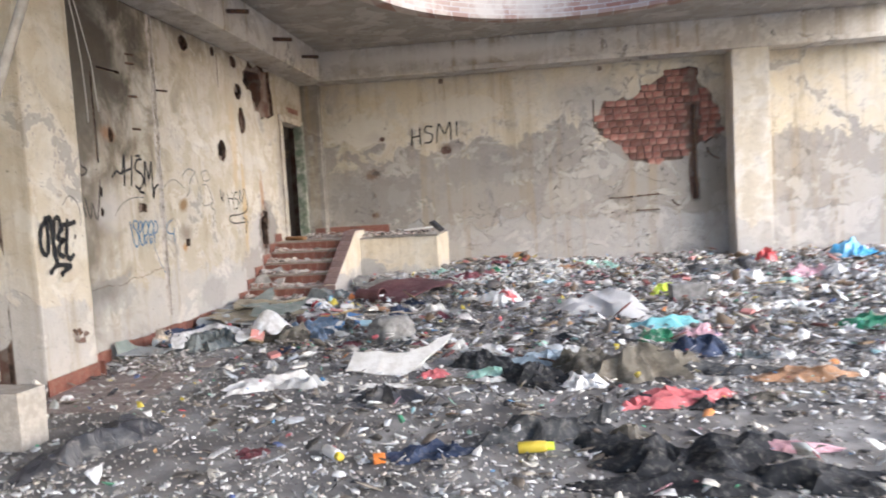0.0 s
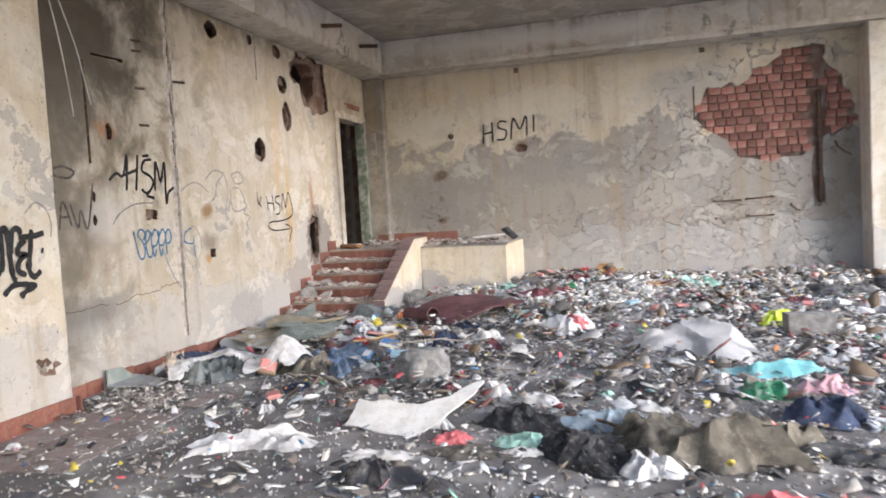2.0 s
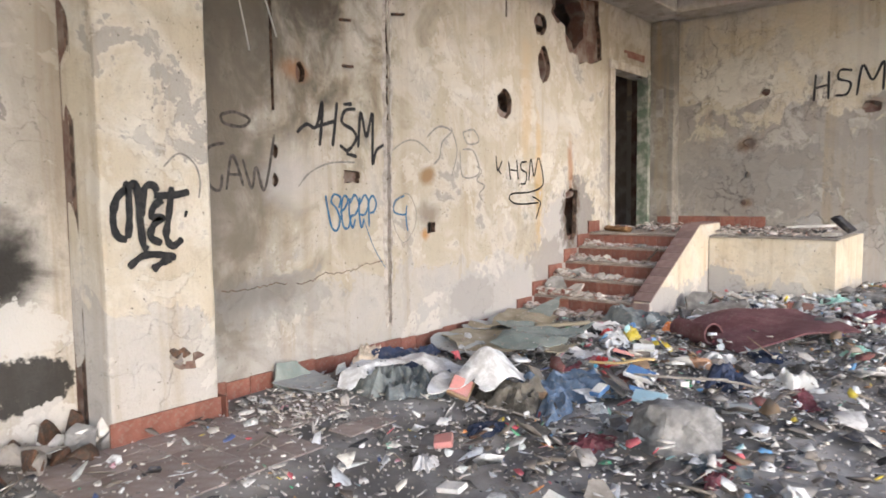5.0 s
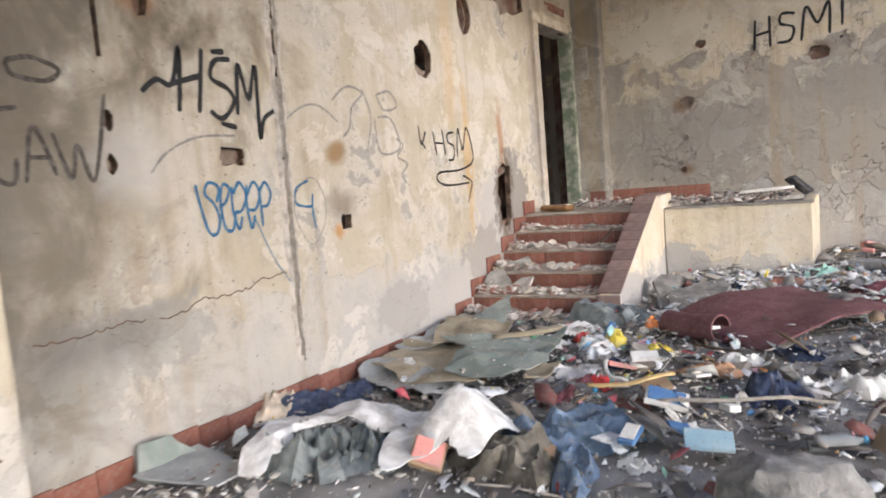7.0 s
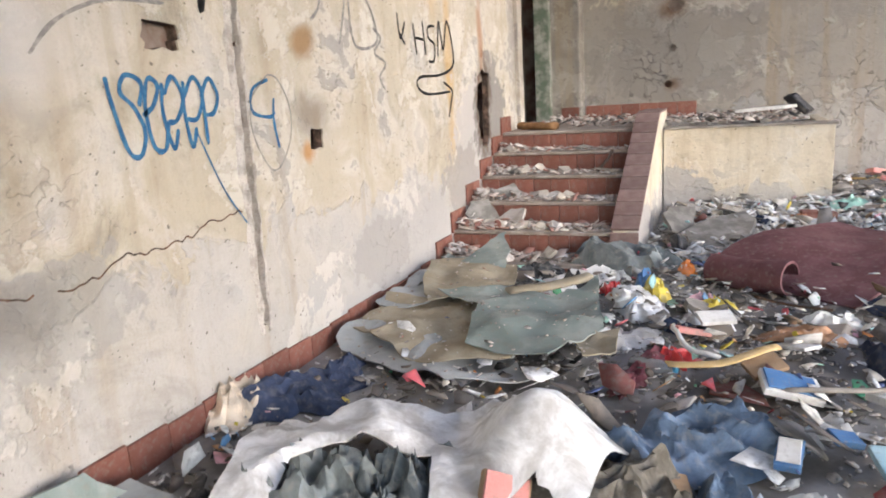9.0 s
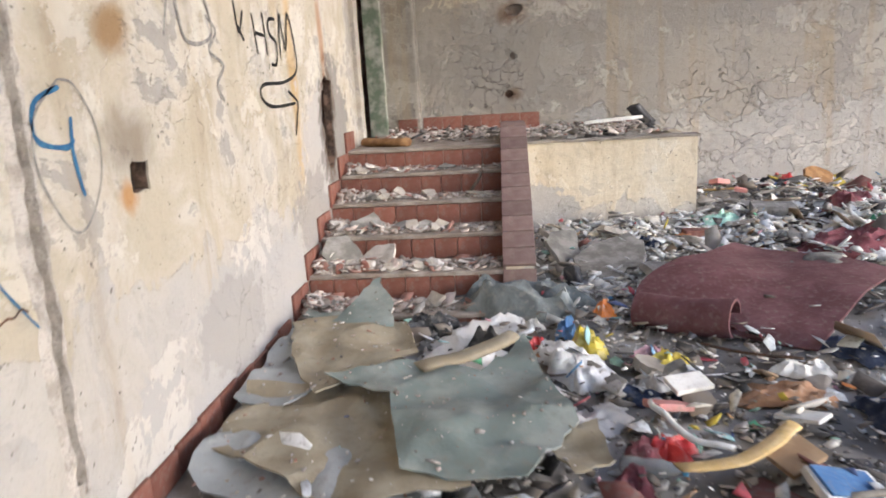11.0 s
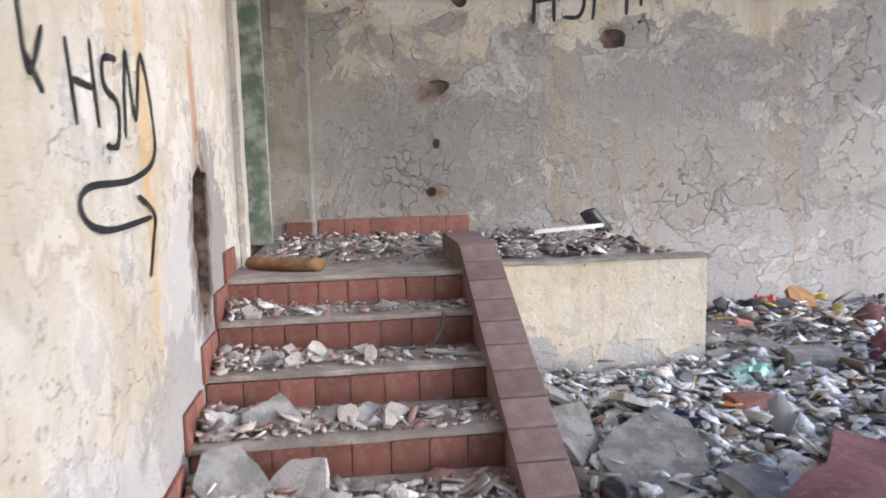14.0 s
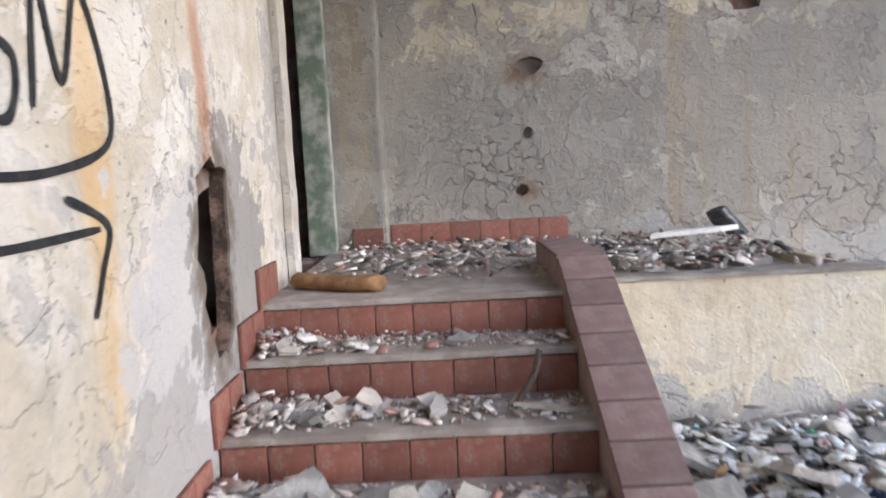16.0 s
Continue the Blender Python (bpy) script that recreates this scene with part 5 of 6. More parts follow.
stick("foam_log", (-4.22, 12.12, LANDING + 0.04), (-3.84, 11.93, LANDING + 0.03), 0.06, FOAM, "orange-brown foam roll lying at the head of the stairs", "foam roll", 0.6, 0.02, 3)
slab_piece("board_offcut", -2.05, 13.3, 0.62, 0.1, 0.03, 4, 0, -3, C_WHITE, 71, "short pale board lying on the broken platform", "board", "", 0.97)
chunk("black_wedge", -1.75, 13.55, 0.2, 0.06, 0.13, P_BLACK, 75, "black wedge of burnt rubber on the platform", "rubber piece", 8, 0.0, "", 0.9)
for i in range(15):
    r2 = random.Random(300 + i)
    slab_piece("broken_slab", r2.uniform(-2.65, -1.8), r2.uniform(12.55, 13.5), r2.uniform(0.2, 0.4), r2.uniform(0.15, 0.3), 0.04, r2.uniform(0, 180), r2.uniform(-10, 10), r2.uniform(-8, 8), r2.choice((M_CONC, M_SLAB, M_SLAB)), 320 + i, "broken grey slab of the platform top", "slab", "broken slabs on the platform", 0.84 + 0.012 * (i % 5))
for k, (x, y, w, d, turn, rx) in enumerate(((-4.12, 10.62, 0.3, 0.36, 14, 38), (-3.9, 10.63, 0.27, 0.26, -30, 34), (-3.99, 10.95, 0.24, 0.2, 22, 40), (-4.1, 11.3, 0.12, 0.1, 0, 30))):
    slab_piece("plaster_sheet", x, y, w, d, 0.018, turn, rx, 6 - 5 * k, M_CHALK if k % 2 else M_SLAB, 340 + k, "flat grey-white sheet of fallen plaster leaning on a riser", "plaster sheet", "plaster sheets on the steps", (0.305, 0.305, 0.465, 0.625)[k])
chunk("brick_bit", -3.96, 10.5, 0.05, 0.045, 0.045, M_BRICK, 351, "broken red brick bit on a step", "brick bit", 20, 0.2, "", 0.31)
chunk("brick_bit", -4.1, 10.47, 0.06, 0.04, 0.04, M_BRICK, 352, "broken red brick bit under plaster", "brick bit", 70, 0.2, "", 0.31)
slab_piece("step_board", -3.22, 11.25, 0.34, 0.05, 0.015, 6, 0, 8, W_GREY, 353, "short dark splinter of board on a step", "board", "", 0.63)
stick("bent_rebar", (-3.36, 11.3, 0.63), (-3.25, 11.43, 0.79), 0.012, M_STEEL, "short bent rusty bar on a step", "rebar", 1, 0.02, 6)

# ---- things by the left wall ----
limp_sheet("linoleum_sheet", [(-4.22, 8.5), (-3.75, 8.24), (-3.42, 8.12), (-3.08, 8.26), (-3.3, 8.5), (-4.22, 8.85)], 0.02, L_GREY, 2, "pale grey linoleum strip under the larger sheets", "linoleum", 0.006, 0.05)
limp_sheet("linoleum_sheet", [(-4.18, 8.62), (-3.6, 8.27), (-3.2, 8.34), (-3.22, 8.8), (-3.75, 9.12), (-4.2, 9.1)], 0.05, L_TAN, 1, "torn linoleum sheet with its tan back up", "linoleum", 0.006, 0.05)
limp_sheet("linoleum_sheet", [(-4.24, 9.0), (-3.98, 8.9), (-3.86, 9.2), (-4.02, 9.75), (-4.24, 9.85)], 0.05, L_GREY, 6, "blue-grey linoleum scrap against the wall", "linoleum", 0.006, 0.05)
limp_sheet("linoleum_sheet", [(-4.2, 9.78), (-4.0, 9.94), (-3.62, 9.82), (-3.5, 9.4), (-3.7, 9.14), (-3.85, 8.92), (-4.08, 9.35)], 0.1, L_TAN, 4, "crumpled tan linoleum sheet by the wall", "linoleum", 0.006, 0.05)
limp_sheet("linoleum_sheet", [(-3.84, 9.04), (-3.56, 8.88), (-3.44, 8.38), (-3.04, 8.3), (-2.86, 8.62), (-3.02, 9.42), (-3.21, 9.1), (-3.52, 9.18)], 0.12, L_GREEN, 3, "torn blue-green linoleum sheet on top of the pile", "linoleum", 0.006, 0.045)
limp_sheet("linoleum_sheet", [(-4.02, 9.74), (-3.66, 9.7), (-3.7, 9.95), (-3.82, 10.22), (-3.92, 10.0)], 0.13, L_GREEN, 5, "pointed grey-green linoleum piece leaning to the steps", "linoleum", 0.006, 0.03, (0, 0.3))
limp_sheet("linoleum_sheet", [(-4.2, 9.95), (-3.98, 9.95), (-3.92, 10.08), (-4.2, 10.08)], 0.05, L_GREEN, 17, "small grey-green linoleum scrap below the steps", "linoleum", 0.006, 0.05)
stick("linoleum_roll", (-3.46, 9.12, 0.23), (-3.07, 9.42, 0.26), 0.055, L_TAN, "rolled edge of tan linoleum", "linoleum", 0.35, 0.03, 1)
limp_sheet("linoleum_sheet", [(-2.98, 8.6), (-2.78, 8.66), (-2.76, 8.4), (-2.9, 8.32)], 0.1, L_TAN, 19, "curled tan corner of a linoleum sheet", "linoleum", 0.006, 0.1)
limp_sheet("linoleum_sheet", [(-4.18, 6.72), (-3.7, 6.8), (-3.66, 7.02), (-4.18, 7.1)], 0.02, L_GREY, 7, "grey board scrap beside the skirting", "board", 0.01, 0.02)
slab_piece("grey_board", -4.17, 6.88, 0.3, 0.3, 0.012, 80, 66, 0, L_GREEN, 8, "grey-green board leaning against the skirting", "board")
crumple("slate_tarpaulin", -3.08, 10.42, 0.44, 0.26, -14, 0.26, F_SLATE, 11, "slate grey tarpaulin heaped at the foot of the stairs", "tarpaulin", 0.006, "", 0.7)
crumple("grey_jacket", -3.02, 10.2, 0.38, 0.13, -10, 0.25, F_GREY, 12, "grey-green jacket rolled up beside the curb", "jacket", 0.006, "", 0.6)
crumple("dark_cloth", -3.56, 10.0, 0.2, 0.17, 10, 0.14, F_CHAR, 13, "dark cloth wedged by the steps", "cloth")
crumple("plastic_bag", -3.22, 9.74, 0.27, 0.3, -20, 0.16, P_WHITE, 14, "torn white plastic bag with a dark tear", "plastic bag", 0.005, "", 0.8)
crumple("dark_cloth", -3.16, 9.62, 0.13, 0.06, -10, 0.2, F_BLACK, 15, "black scrap inside the torn bag", "cloth")
crumple("blue_cloth", -4.03, 9.92, 0.1, 0.08, 30, 0.14, F_LIGHTBLUE, 113, "blue and white cloth scrap by the wall", "cloth")
crumple("long_rag", -2.82, 9.42, 0.34, 0.12, -65, 0.13, F_WHITE, 16, "long dirty white rag", "rag")
crumple("yellow_wrapper", -2.72, 9.55, 0.08, 0.13, 20, 0.14, P_YELLOW, 17, "crumpled yellow and clear wrapper", "wrapper")
crumple("blue_wrapper", -2.8, 9.72, 0.06, 0.1, 10, 0.16, C_BLUE, 114, "crumpled dull blue wrapper in the rubbish", "wrapper")
crumple("red_wrapper", -2.97, 9.6, 0.07, 0.05, 0, 0.12, P_RED, 115, "crumpled red wrapper beside a bag", "wrapper")
crumple("paper_cup", -2.99, 9.88, 0.07, 0.06, 0, 0.13, C_WHITE, 116, "crushed white paper cup by the bag", "cup", 0.003)
garment("navy_jacket", -4.11, 7.94, 0.3, 0.2, 35, 0.16, F_NAVY, 18, "navy jacket lying against the wall", "jacket")
crumple("cream_cloth", -4.25, 7.79, 0.12, 0.2, 10, 0.2, F_CREAM, 19, "cream cloth slumped on the skirting", "cloth")
limp_sheet("white_tarpaulin", [(-3.9, 7.4), (-3.92, 7.62), (-3.62, 7.74), (-3.32, 7.74), (-3.15, 7.92), (-2.96, 7.88), (-2.8, 7.9), (-2.6, 7.62), (-2.7, 7.3), (-2.84, 7.36), (-3.02, 7.12), (-3.1, 7.16), (-3.2, 7.42), (-3.45, 7.4), (-3.62, 7.24), (-3.56, 6.88), (-3.66, 6.86)], 0.03, F_WHITE, 20, "large dirty white tarpaulin draped over rubbish", "tarpaulin", 0.006, 0.07, (0, 0), "", ((-2.86, 7.55, 0.22, 0.27), (-3.5, 7.55, 0.25, 0.13), (-3.7, 7.2, 0.2, 0.1)))
garment("grey_jacket", -3.5, 7.25, 0.2, 0.24, 10, 0.3, F_GREY, 22, "grey-green jacket crumpled on the floor", "jacket")
crumple("grey_jacket", -3.24, 7.35, 0.16, 0.2, -20, 0.28, F_SLATE, 23, "grey jacket sleeve heaped beside the sack", "jacket")
carton("drink_carton", -2.93, 7.32, 0.16, 0.14, 0.04, 25, 48, 20, C_TAN, "opened brown carton with a salmon inside", "carton", C_PINK, 0.08)
crumple("denim_jeans", -2.44, 7.84, 0.36, 0.18, 25, 0.2, F_DENIM, 24, "faded denim jeans in a heap", "jeans")
crumple("khaki_cloth", -2.59, 7.52, 0.26, 0.24, 0, 0.2, F_KHAKI, 25, "dusty khaki cloth heap", "cloth")
crumple("denim_jeans", -2.3, 7.49, 0.1, 0.26, 15, 0.14, F_DENIM, 26, "blue denim leg twisted on the floor", "jeans")
rock("cement_lump", -1.45, 7.3, 0.22, 0.18, 0.19, ROCK, 27, "rounded rough grey cement lump", "cement lump", 20, 0.3, 0.4)

# ---- the maroon mat ----
mat_bm = bmesh.new()
rows = []
NU, NV, NC = 28, 26, 16
MA, MB, MC, MD = Vector((-2.42, 9.92)), Vector((-1.72, 9.46)), Vector((-1.02, 10.2)), Vector((-1.66, 10.86))
for i in range(NU + 1):
    u = i / NU
    row = []
    for j in range(-NC, NV + 1):
        v = max(j, 0) / NV
        p = MA.lerp(MB, u) * (1 - v) + MD.lerp(MC, u) * v
        p = p + Vector((-0.16, 0.02)) * (math.sin(math.pi * min(v * 1.6, 1)) * (1 - u) ** 3)
        rise = min(v * 1.9, 1) ** 0.8
        z = (0.12 + 0.03 * u) * (1 - rise) + (0.34 - 0.06 * u) * rise + 0.025 * math.sin(u * 5 + v * 4) * v + 0.02 * noise.noise(Vector((u * 2.5, v * 2.5, 4)))
        if j < 0:
            turn = -j / NC * 4.6
            r = 0.095 - 0.004 * turn
            p = p + Vector((-0.55, -0.835)) * (r * math.sin(turn))
            z += r * (1 - math.cos(turn))
        row.append(mat_bm.verts.new((p.x, p.y, z)))
    rows.append(row)
for i in range(NU):
    for j in range(0 if i < NU * 0.56 else NC, NC + NV):
        mat_bm.faces.new((rows[i][j], rows[i][j + 1], rows[i + 1][j + 1], rows[i + 1][j]))
bmesh.ops.delete(mat_bm, geom=[v for v in mat_bm.verts if not v.link_faces], context="VERTS")
finish("rubber_mat", mat_bm, L_MAROON, "thick maroon rubber mat with its front edge rolled up", "mat", 0.014)
for i in range(6):
    r2 = random.Random(700 + i)
    rock("masonry_lump", -2.0 + i * 0.14, 10.3 + r2.uniform(-0.15, 0.2), 0.14, 0.14, 0.1, M_SLAB, 700 + i, "dark masonry lump under the maroon mat", "masonry lump", r2.uniform(0, 90), 0.35, 0.3, "masonry lumps under the mat")
crumple("maroon_cloth", -0.93, 10.86, 0.42, 0.2, 15, 0.18, F_MAROON, 29, "maroon cloth spread over the rubble", "cloth")
crumple("maroon_cloth", -0.48, 11.95, 0.3, 0.16, 40, 0.16, F_MAROON, 30, "maroon cloth scrap on the heap", "cloth")

# ---- things in the middle ----
limp_sheet("white_board", [(-1.58, 5.95), (-1.08, 5.87), (-0.73, 6.24), (-0.68, 6.36), (-1.07, 6.14), (-1.54, 6.16)], 0.08, C_WHITE, 9, "curved white plastic panel with grey stains", "panel", 0.012, 0.015, (0, 0.55))
crumple("white_cloth", -2.16, 5.63, 0.36, 0.16, 25, 0.14, F_WHITE, 31, "crumpled white cloth on the bare floor", "cloth")
crumple("grey_cloth", -1.85, 5.6, 0.22, 0.1, 10, 0.1, P_GREY, 32, "milky grey plastic film", "plastic film")
crumple("black_bag", -1.07, 5.18, 0.24, 0.17, 0, 0.14, P_BLACK, 33, "crumpled black bag", "plastic bag")
crumple("white_paper", -1.17, 5.5, 0.2, 0.09, 10, 0.05, C_WHITE, 34, "white paper sheet beside the black bag", "paper", 0.003)
crumple("pink_sponge", -0.79, 5.8, 0.13, 0.08, 10, 0.07, F_CORAL, 35, "dirty pink cloth scrap", "cloth")
crumple("brown_rag", -0.62, 5.62, 0.24, 0.14, 0, 0.05, F_KHAKI, 36, "flat brown rag", "rag")
crumple("black_cloth", -0.37, 6.18, 0.32, 0.16, -15, 0.16, F_BLACK, 37, "black shirt crumpled on the floor", "shirt")
crumple("green_bag", -0.32, 5.8, 0.17, 0.09, -5, 0.1, P_MINT, 38, "sea-green plastic bag", "plastic bag")
crumple("white_paper", -0.31, 5.62, 0.13, 0.06, 0, 0.05, C_WHITE, 39, "white and mint paper scrap", "paper", 0.003)
garment("navy_shirt", 0.06, 5.58, 0.28, 0.2, -25, 0.18, F_BLACK, 40, "black and navy shirt in a heap", "shirt")
crumple("blue_cloth", 0.15, 6.21, 0.36, 0.14, -8, 0.12, F_LIGHTBLUE, 41, "pale blue cloth spread flat", "cloth")
crumple("white_foam", -0.74, 6.94, 0.16, 0.08, -40, 0.13, C_WHITE, 42, "white foam piece", "foam")
crumple("white_cloth", -0.43, 6.72, 0.24, 0.1, -15, 0.1, F_WHITE, 43, "white cloth strip", "cloth")
carton("blue_packet", -1.1, 6.36, 0.1, 0.06, 0.04, 20, 30, 0, C_BLUE, "bright blue packet", "packet")
garment("khaki_jacket", 0.74, 5.72, 0.44, 0.27, -10, 0.3, F_KHAKI, 44, "khaki jacket propped up over rubbish", "jacket")
crumple("white_cloth", 0.41, 5.49, 0.14, 0.2, 20, 0.12, F_WHITE, 45, "greyish white cloth beside the khaki jacket", "cloth")
garment("coral_shirt", 1.01, 4.95, 0.3, 0.16, 5, 0.13, F_CORAL, 46, "coral red shirt on the rubble", "shirt")
crumple("black_cloth", 1.23, 4.83, 0.2, 0.1, 10, 0.08, F_BLACK, 47, "black cloth beside the coral shirt", "cloth")
crumple("pink_strap", 1.07, 6.2, 0.14, 0.08, -20, 0.1, F_CORAL, 48, "pink shoe and strap", "shoe")
crumple("black_trousers", 1.51, 5.78, 0.5, 0.13, -8, 0.1, F_CHAR, 49, "black trousers stretched out", "trousers")
crumple("navy_shirt", 1.48, 6.46, 0.26, 0.18, -20, 0.2, F_NAVY, 50, "navy shirt in a heap", "shirt")
crumple("pink_cloth", 1.64, 7.02, 0.16, 0.12, 0, 0.14, F_PINK, 51, "pink cloth bundle", "cloth")
crumple("teal_bag", 1.36, 7.5, 0.4, 0.14, 5, 0.16, P_TEAL, 52, "torn teal plastic bag", "plastic bag")
crumple("green_bag", 1.21, 6.92, 0.2, 0.14, 0, 0.14, P_GREEN, 53, "dark green plastic netting", "plastic bag")
crumple("white_sack", 0.88, 8.31, 0.52, 0.4, 5, 0.34, P_GREY, 54, "large dusty white plastic sack", "sack", 0.006, "", 0.5)
crumple("pink_bag", -0.35, 9.12, 0.27, 0.2, 0, 0.2, P_WHITE, 55, "white plastic bag with red print", "plastic bag")
crumple("red_print", -0.29, 9.09, 0.14, 0.1, 0, 0.24, F_CORAL, 56, "red and pink bag lining", "cloth")
crumple("lime_vest", 1.74, 9.41, 0.22, 0.13, 10, 0.2, P_YG, 57, "lime yellow plastic sheet", "plastic sheet")
carton("concrete_block", 1.89, 8.85, 0.42, 0.2, 0.19, 5, 0, 0, ROCK, "grey concrete block", "concrete block")
crumple("green_bag", 1.17, 11.86, 0.32, 0.16, 0, 0.2, P_MINT, 58, "pale green plastic bag by the wall", "plastic bag")
crumple("brown_bag", 0.57, 11.53, 0.22, 0.12, 0, 0.1, F_RUST, 59, "rust brown paper bag", "paper bag")
crumple("dark_cloth", 2.7, 10.98, 0.45, 0.2, 0, 0.18, F_CHAR, 60, "dark cloth heap near the wall", "cloth")
rock("round_pot", 3.26, 11.3, 0.14, 0.14, 0.13, P_BLACK, 61, "round black pot on its side", "pot")
crumple("red_bag", 3.75, 11.84, 0.17, 0.14, 0, 0.3, P_RED, 62, "bright red plastic bag", "plastic bag")
crumple("white_bag", 2.87, 9.95, 0.34, 0.16, 5, 0.18, P_WHITE, 63, "white plastic bags in a row", "plastic bag")
crumple("white_bag", 3.92, 10.38, 0.4, 0.22, 0, 0.24, F_PINK, 64, "pale pinkish bag on the heap", "plastic bag")
crumple("grey_bag", 4.31, 10.19, 0.36, 0.22, 0, 0.24, P_GREY, 65, "milky grey plastic bag", "plastic bag")
crumple("blue_bag", 5.1, 12.01, 0.36, 0.24, 0, 0.32, P_BLUE, 66, "bright blue plastic bag by the wall", "plastic bag")
crumple("white_sheet", 2.87, 8.33, 0.55, 0.16, 5, 0.1, P_WHITE, 67, "long white plastic sheet", "plastic sheet")
crumple("green_bag", 3.23, 7.25, 0.34, 0.17, 5, 0.2, P_GREEN, 68, "shiny dark green plastic bag", "plastic bag")
crumple("rust_cloth", 1.99, 5.52, 0.38, 0.16, 0, 0.1, F_RUST, 69, "rust brown cloth lying flat", "cloth")
crumple("dark_cloth", 1.66, 5.01, 0.2, 0.1, 0, 0.06, F_KHAKI, 70, "dark khaki rag", "rag")
garment("black_jacket", 0.82, 3.84, 0.46, 0.22, -5, 0.2, F_BLACK, 71, "black jacket heaped on white rubble", "jacket")
crumple("black_trousers", 0.69, 3.56, 0.46, 0.14, 0, 0.1, F_BLACK, 72, "black trousers lying flat on rubble", "trousers")
crumple("black_jacket", 1.47, 3.56, 0.42, 0.15, -12, 0.14, F_BLACK, 73, "black cloth lying on white rubble", "cloth")
garment("charcoal_cloth", 0.19, 4.37, 0.36, 0.13, 12, 0.16, F_CHAR, 74, "charcoal hooded top", "sweatshirt")
crumple("charcoal_cloth", 0.59, 4.19, 0.22, 0.12, 0, 0.12, F_KHAKI, 75, "dark khaki cloth", "cloth")
crumple("navy_cloth", -0.58, 4.05, 0.26, 0.13, 10, 0.1, F_NAVY, 76, "navy cloth lying on the floor", "cloth")
crumple("pink_rag", 1.41, 4.03, 0.26, 0.07, 0, 0.06, F_PINK, 77, "dusty pink rag", "rag")
crumple("maroon_rag", -1.65, 4.06, 0.12, 0.07, 0, 0.05, F_MAROON, 78, "dark red rag", "rag")
tin(-0.06, 4.05, 92, P_YELLOW, "yellow spray can lying on the floor", P_YG)
tin(-1.19, 4.05, 40, P_WHITE, "white spray can with a yellow cap", P_YELLOW)
carton("bottle_lid", -0.84, 3.9, 0.07, 0.06, 0.03, 15, 20, 0, P_ORANGE, "orange plastic lid", "lid")
crumple("black_trim", -2.72, 4.04, 0.5, 0.13, 65, 0.2, P_BLACK, 79, "long black plastic trim panel", "plastic panel")
carton("stone_block", -3.36, 4.21, 0.38, 0.24, 0.38, -4, 0, 0, M_MORTAR, "low concrete block beside the pilaster", "concrete block")

# ---- things in front of the stairs ----
bottle(-2.72, 8.56, 70, P_CLEAR, "clear crushed plastic bottle")
bottle(-2.1, 7.93, 160, P_CLEAR, "clear plastic bottle with a blue label", 0.9)
bottle(-2.61, 8.84, 20, P_CLEAR, "clear crushed plastic bottle", 0.8)
bottle(-1.43, 8.01, 110, P_CLEAR, "clear plastic bottle in the heap", 1.1)
crumple("red_rag", -2.68, 8.5, 0.08, 0.24, -15, 0.08, F_MAROON, 81, "dark red striped rag", "rag")
crumple("red_rag", -2.54, 8.66, 0.1, 0.08, 0, 0.1, P_RED, 82, "red plastic wrapper", "wrapper")
stick("wooden_strip", (-2.56, 8.45, 0.17), (-2.12, 8.65, 0.2), 0.032, W_YELLOW, "curved yellow wooden slat", "slat", 0.25, 0.06, 7)
carton("milk_carton", -2.1, 8.34, 0.22, 0.15, 0.03, 12, 12, 14, C_WHITE, "white and blue carton lying flat", "carton", C_BLUE, 0.04)
carton("brown_carton", -2.18, 8.5, 0.15, 0.11, 0.02, 30, 14, -12, C_TAN, "tan cardboard piece", "cardboard", None, 0.05)
crumple("navy_netting", -1.64, 8.78, 0.13, 0.28, 20, 0.17, F_NAVY, 83, "navy blue netting in a heap", "netting")
crumple("white_foam", -1.22, 8.87, 0.17, 0.12, -20, 0.18, C_WHITE, 84, "white foam slab", "foam")
crumple("white_paper", -1.44, 8.89, 0.12, 0.08, 20, 0.1, C_WHITE, 85, "folded white paper", "paper", 0.003)
carton("blue_card", -1.8, 7.8, 0.2, 0.14, 0.02, 15, 12, 6, C_SKY, "pale blue card", "card", None, 0.06)
carton("blue_tin", -2.13, 7.78, 0.08, 0.12, 0.03, -8, 20, 0, C_BLUE, "blue and white drink pack", "carton", C_WHITE, 0.06)
carton("blue_tin", -1.96, 7.95, 0.1, 0.07, 0.025, 30, 10, 15, C_BLUE, "small blue packet", "packet", None, 0.05)
crumple("white_cup", -2.06, 7.63, 0.07, 0.05, 0, 0.07, C_WHITE, 86, "crushed white paper cup", "cup", 0.003)
crumple("brown_disc", -2.0, 9.08, 0.2, 0.12, 5, 0.07, F_RUST, 87, "flat brown disc-shaped cushion", "cushion")
crumple("white_plate", -1.84, 9.3, 0.12, 0.06, 0, 0.07, C_WHITE, 88, "white foam plate", "plate")
crumple("yellow_wrapper", -2.38, 9.38, 0.12, 0.09, 0, 0.1, P_YELLOW, 89, "yellow and red snack wrapper", "wrapper")
crumple("pink_wrapper", -2.44, 9.46, 0.13, 0.07, 10, 0.1, F_PINK, 90, "pink and white wrapper", "wrapper")
carton("white_label", -2.38, 9.05, 0.17, 0.1, 0.02, 22, 15, 0, C_WHITE, "torn white label card", "card", None, 0.06)
crumple("navy_scrap", -2.5, 9.06, 0.15, 0.07, -20, 0.08, F_NAVY, 91, "navy cloth scrap", "cloth")
crumple("orange_scrap", -2.58, 10.04, 0.06, 0.05, 0, 0.1, P_ORANGE, 92, "orange plastic scrap", "plastic scrap")
crumple("clear_film", -2.8, 8.86, 0.2, 0.12, 40, 0.1, P_GREY, 93, "cloudy plastic film", "plastic film")
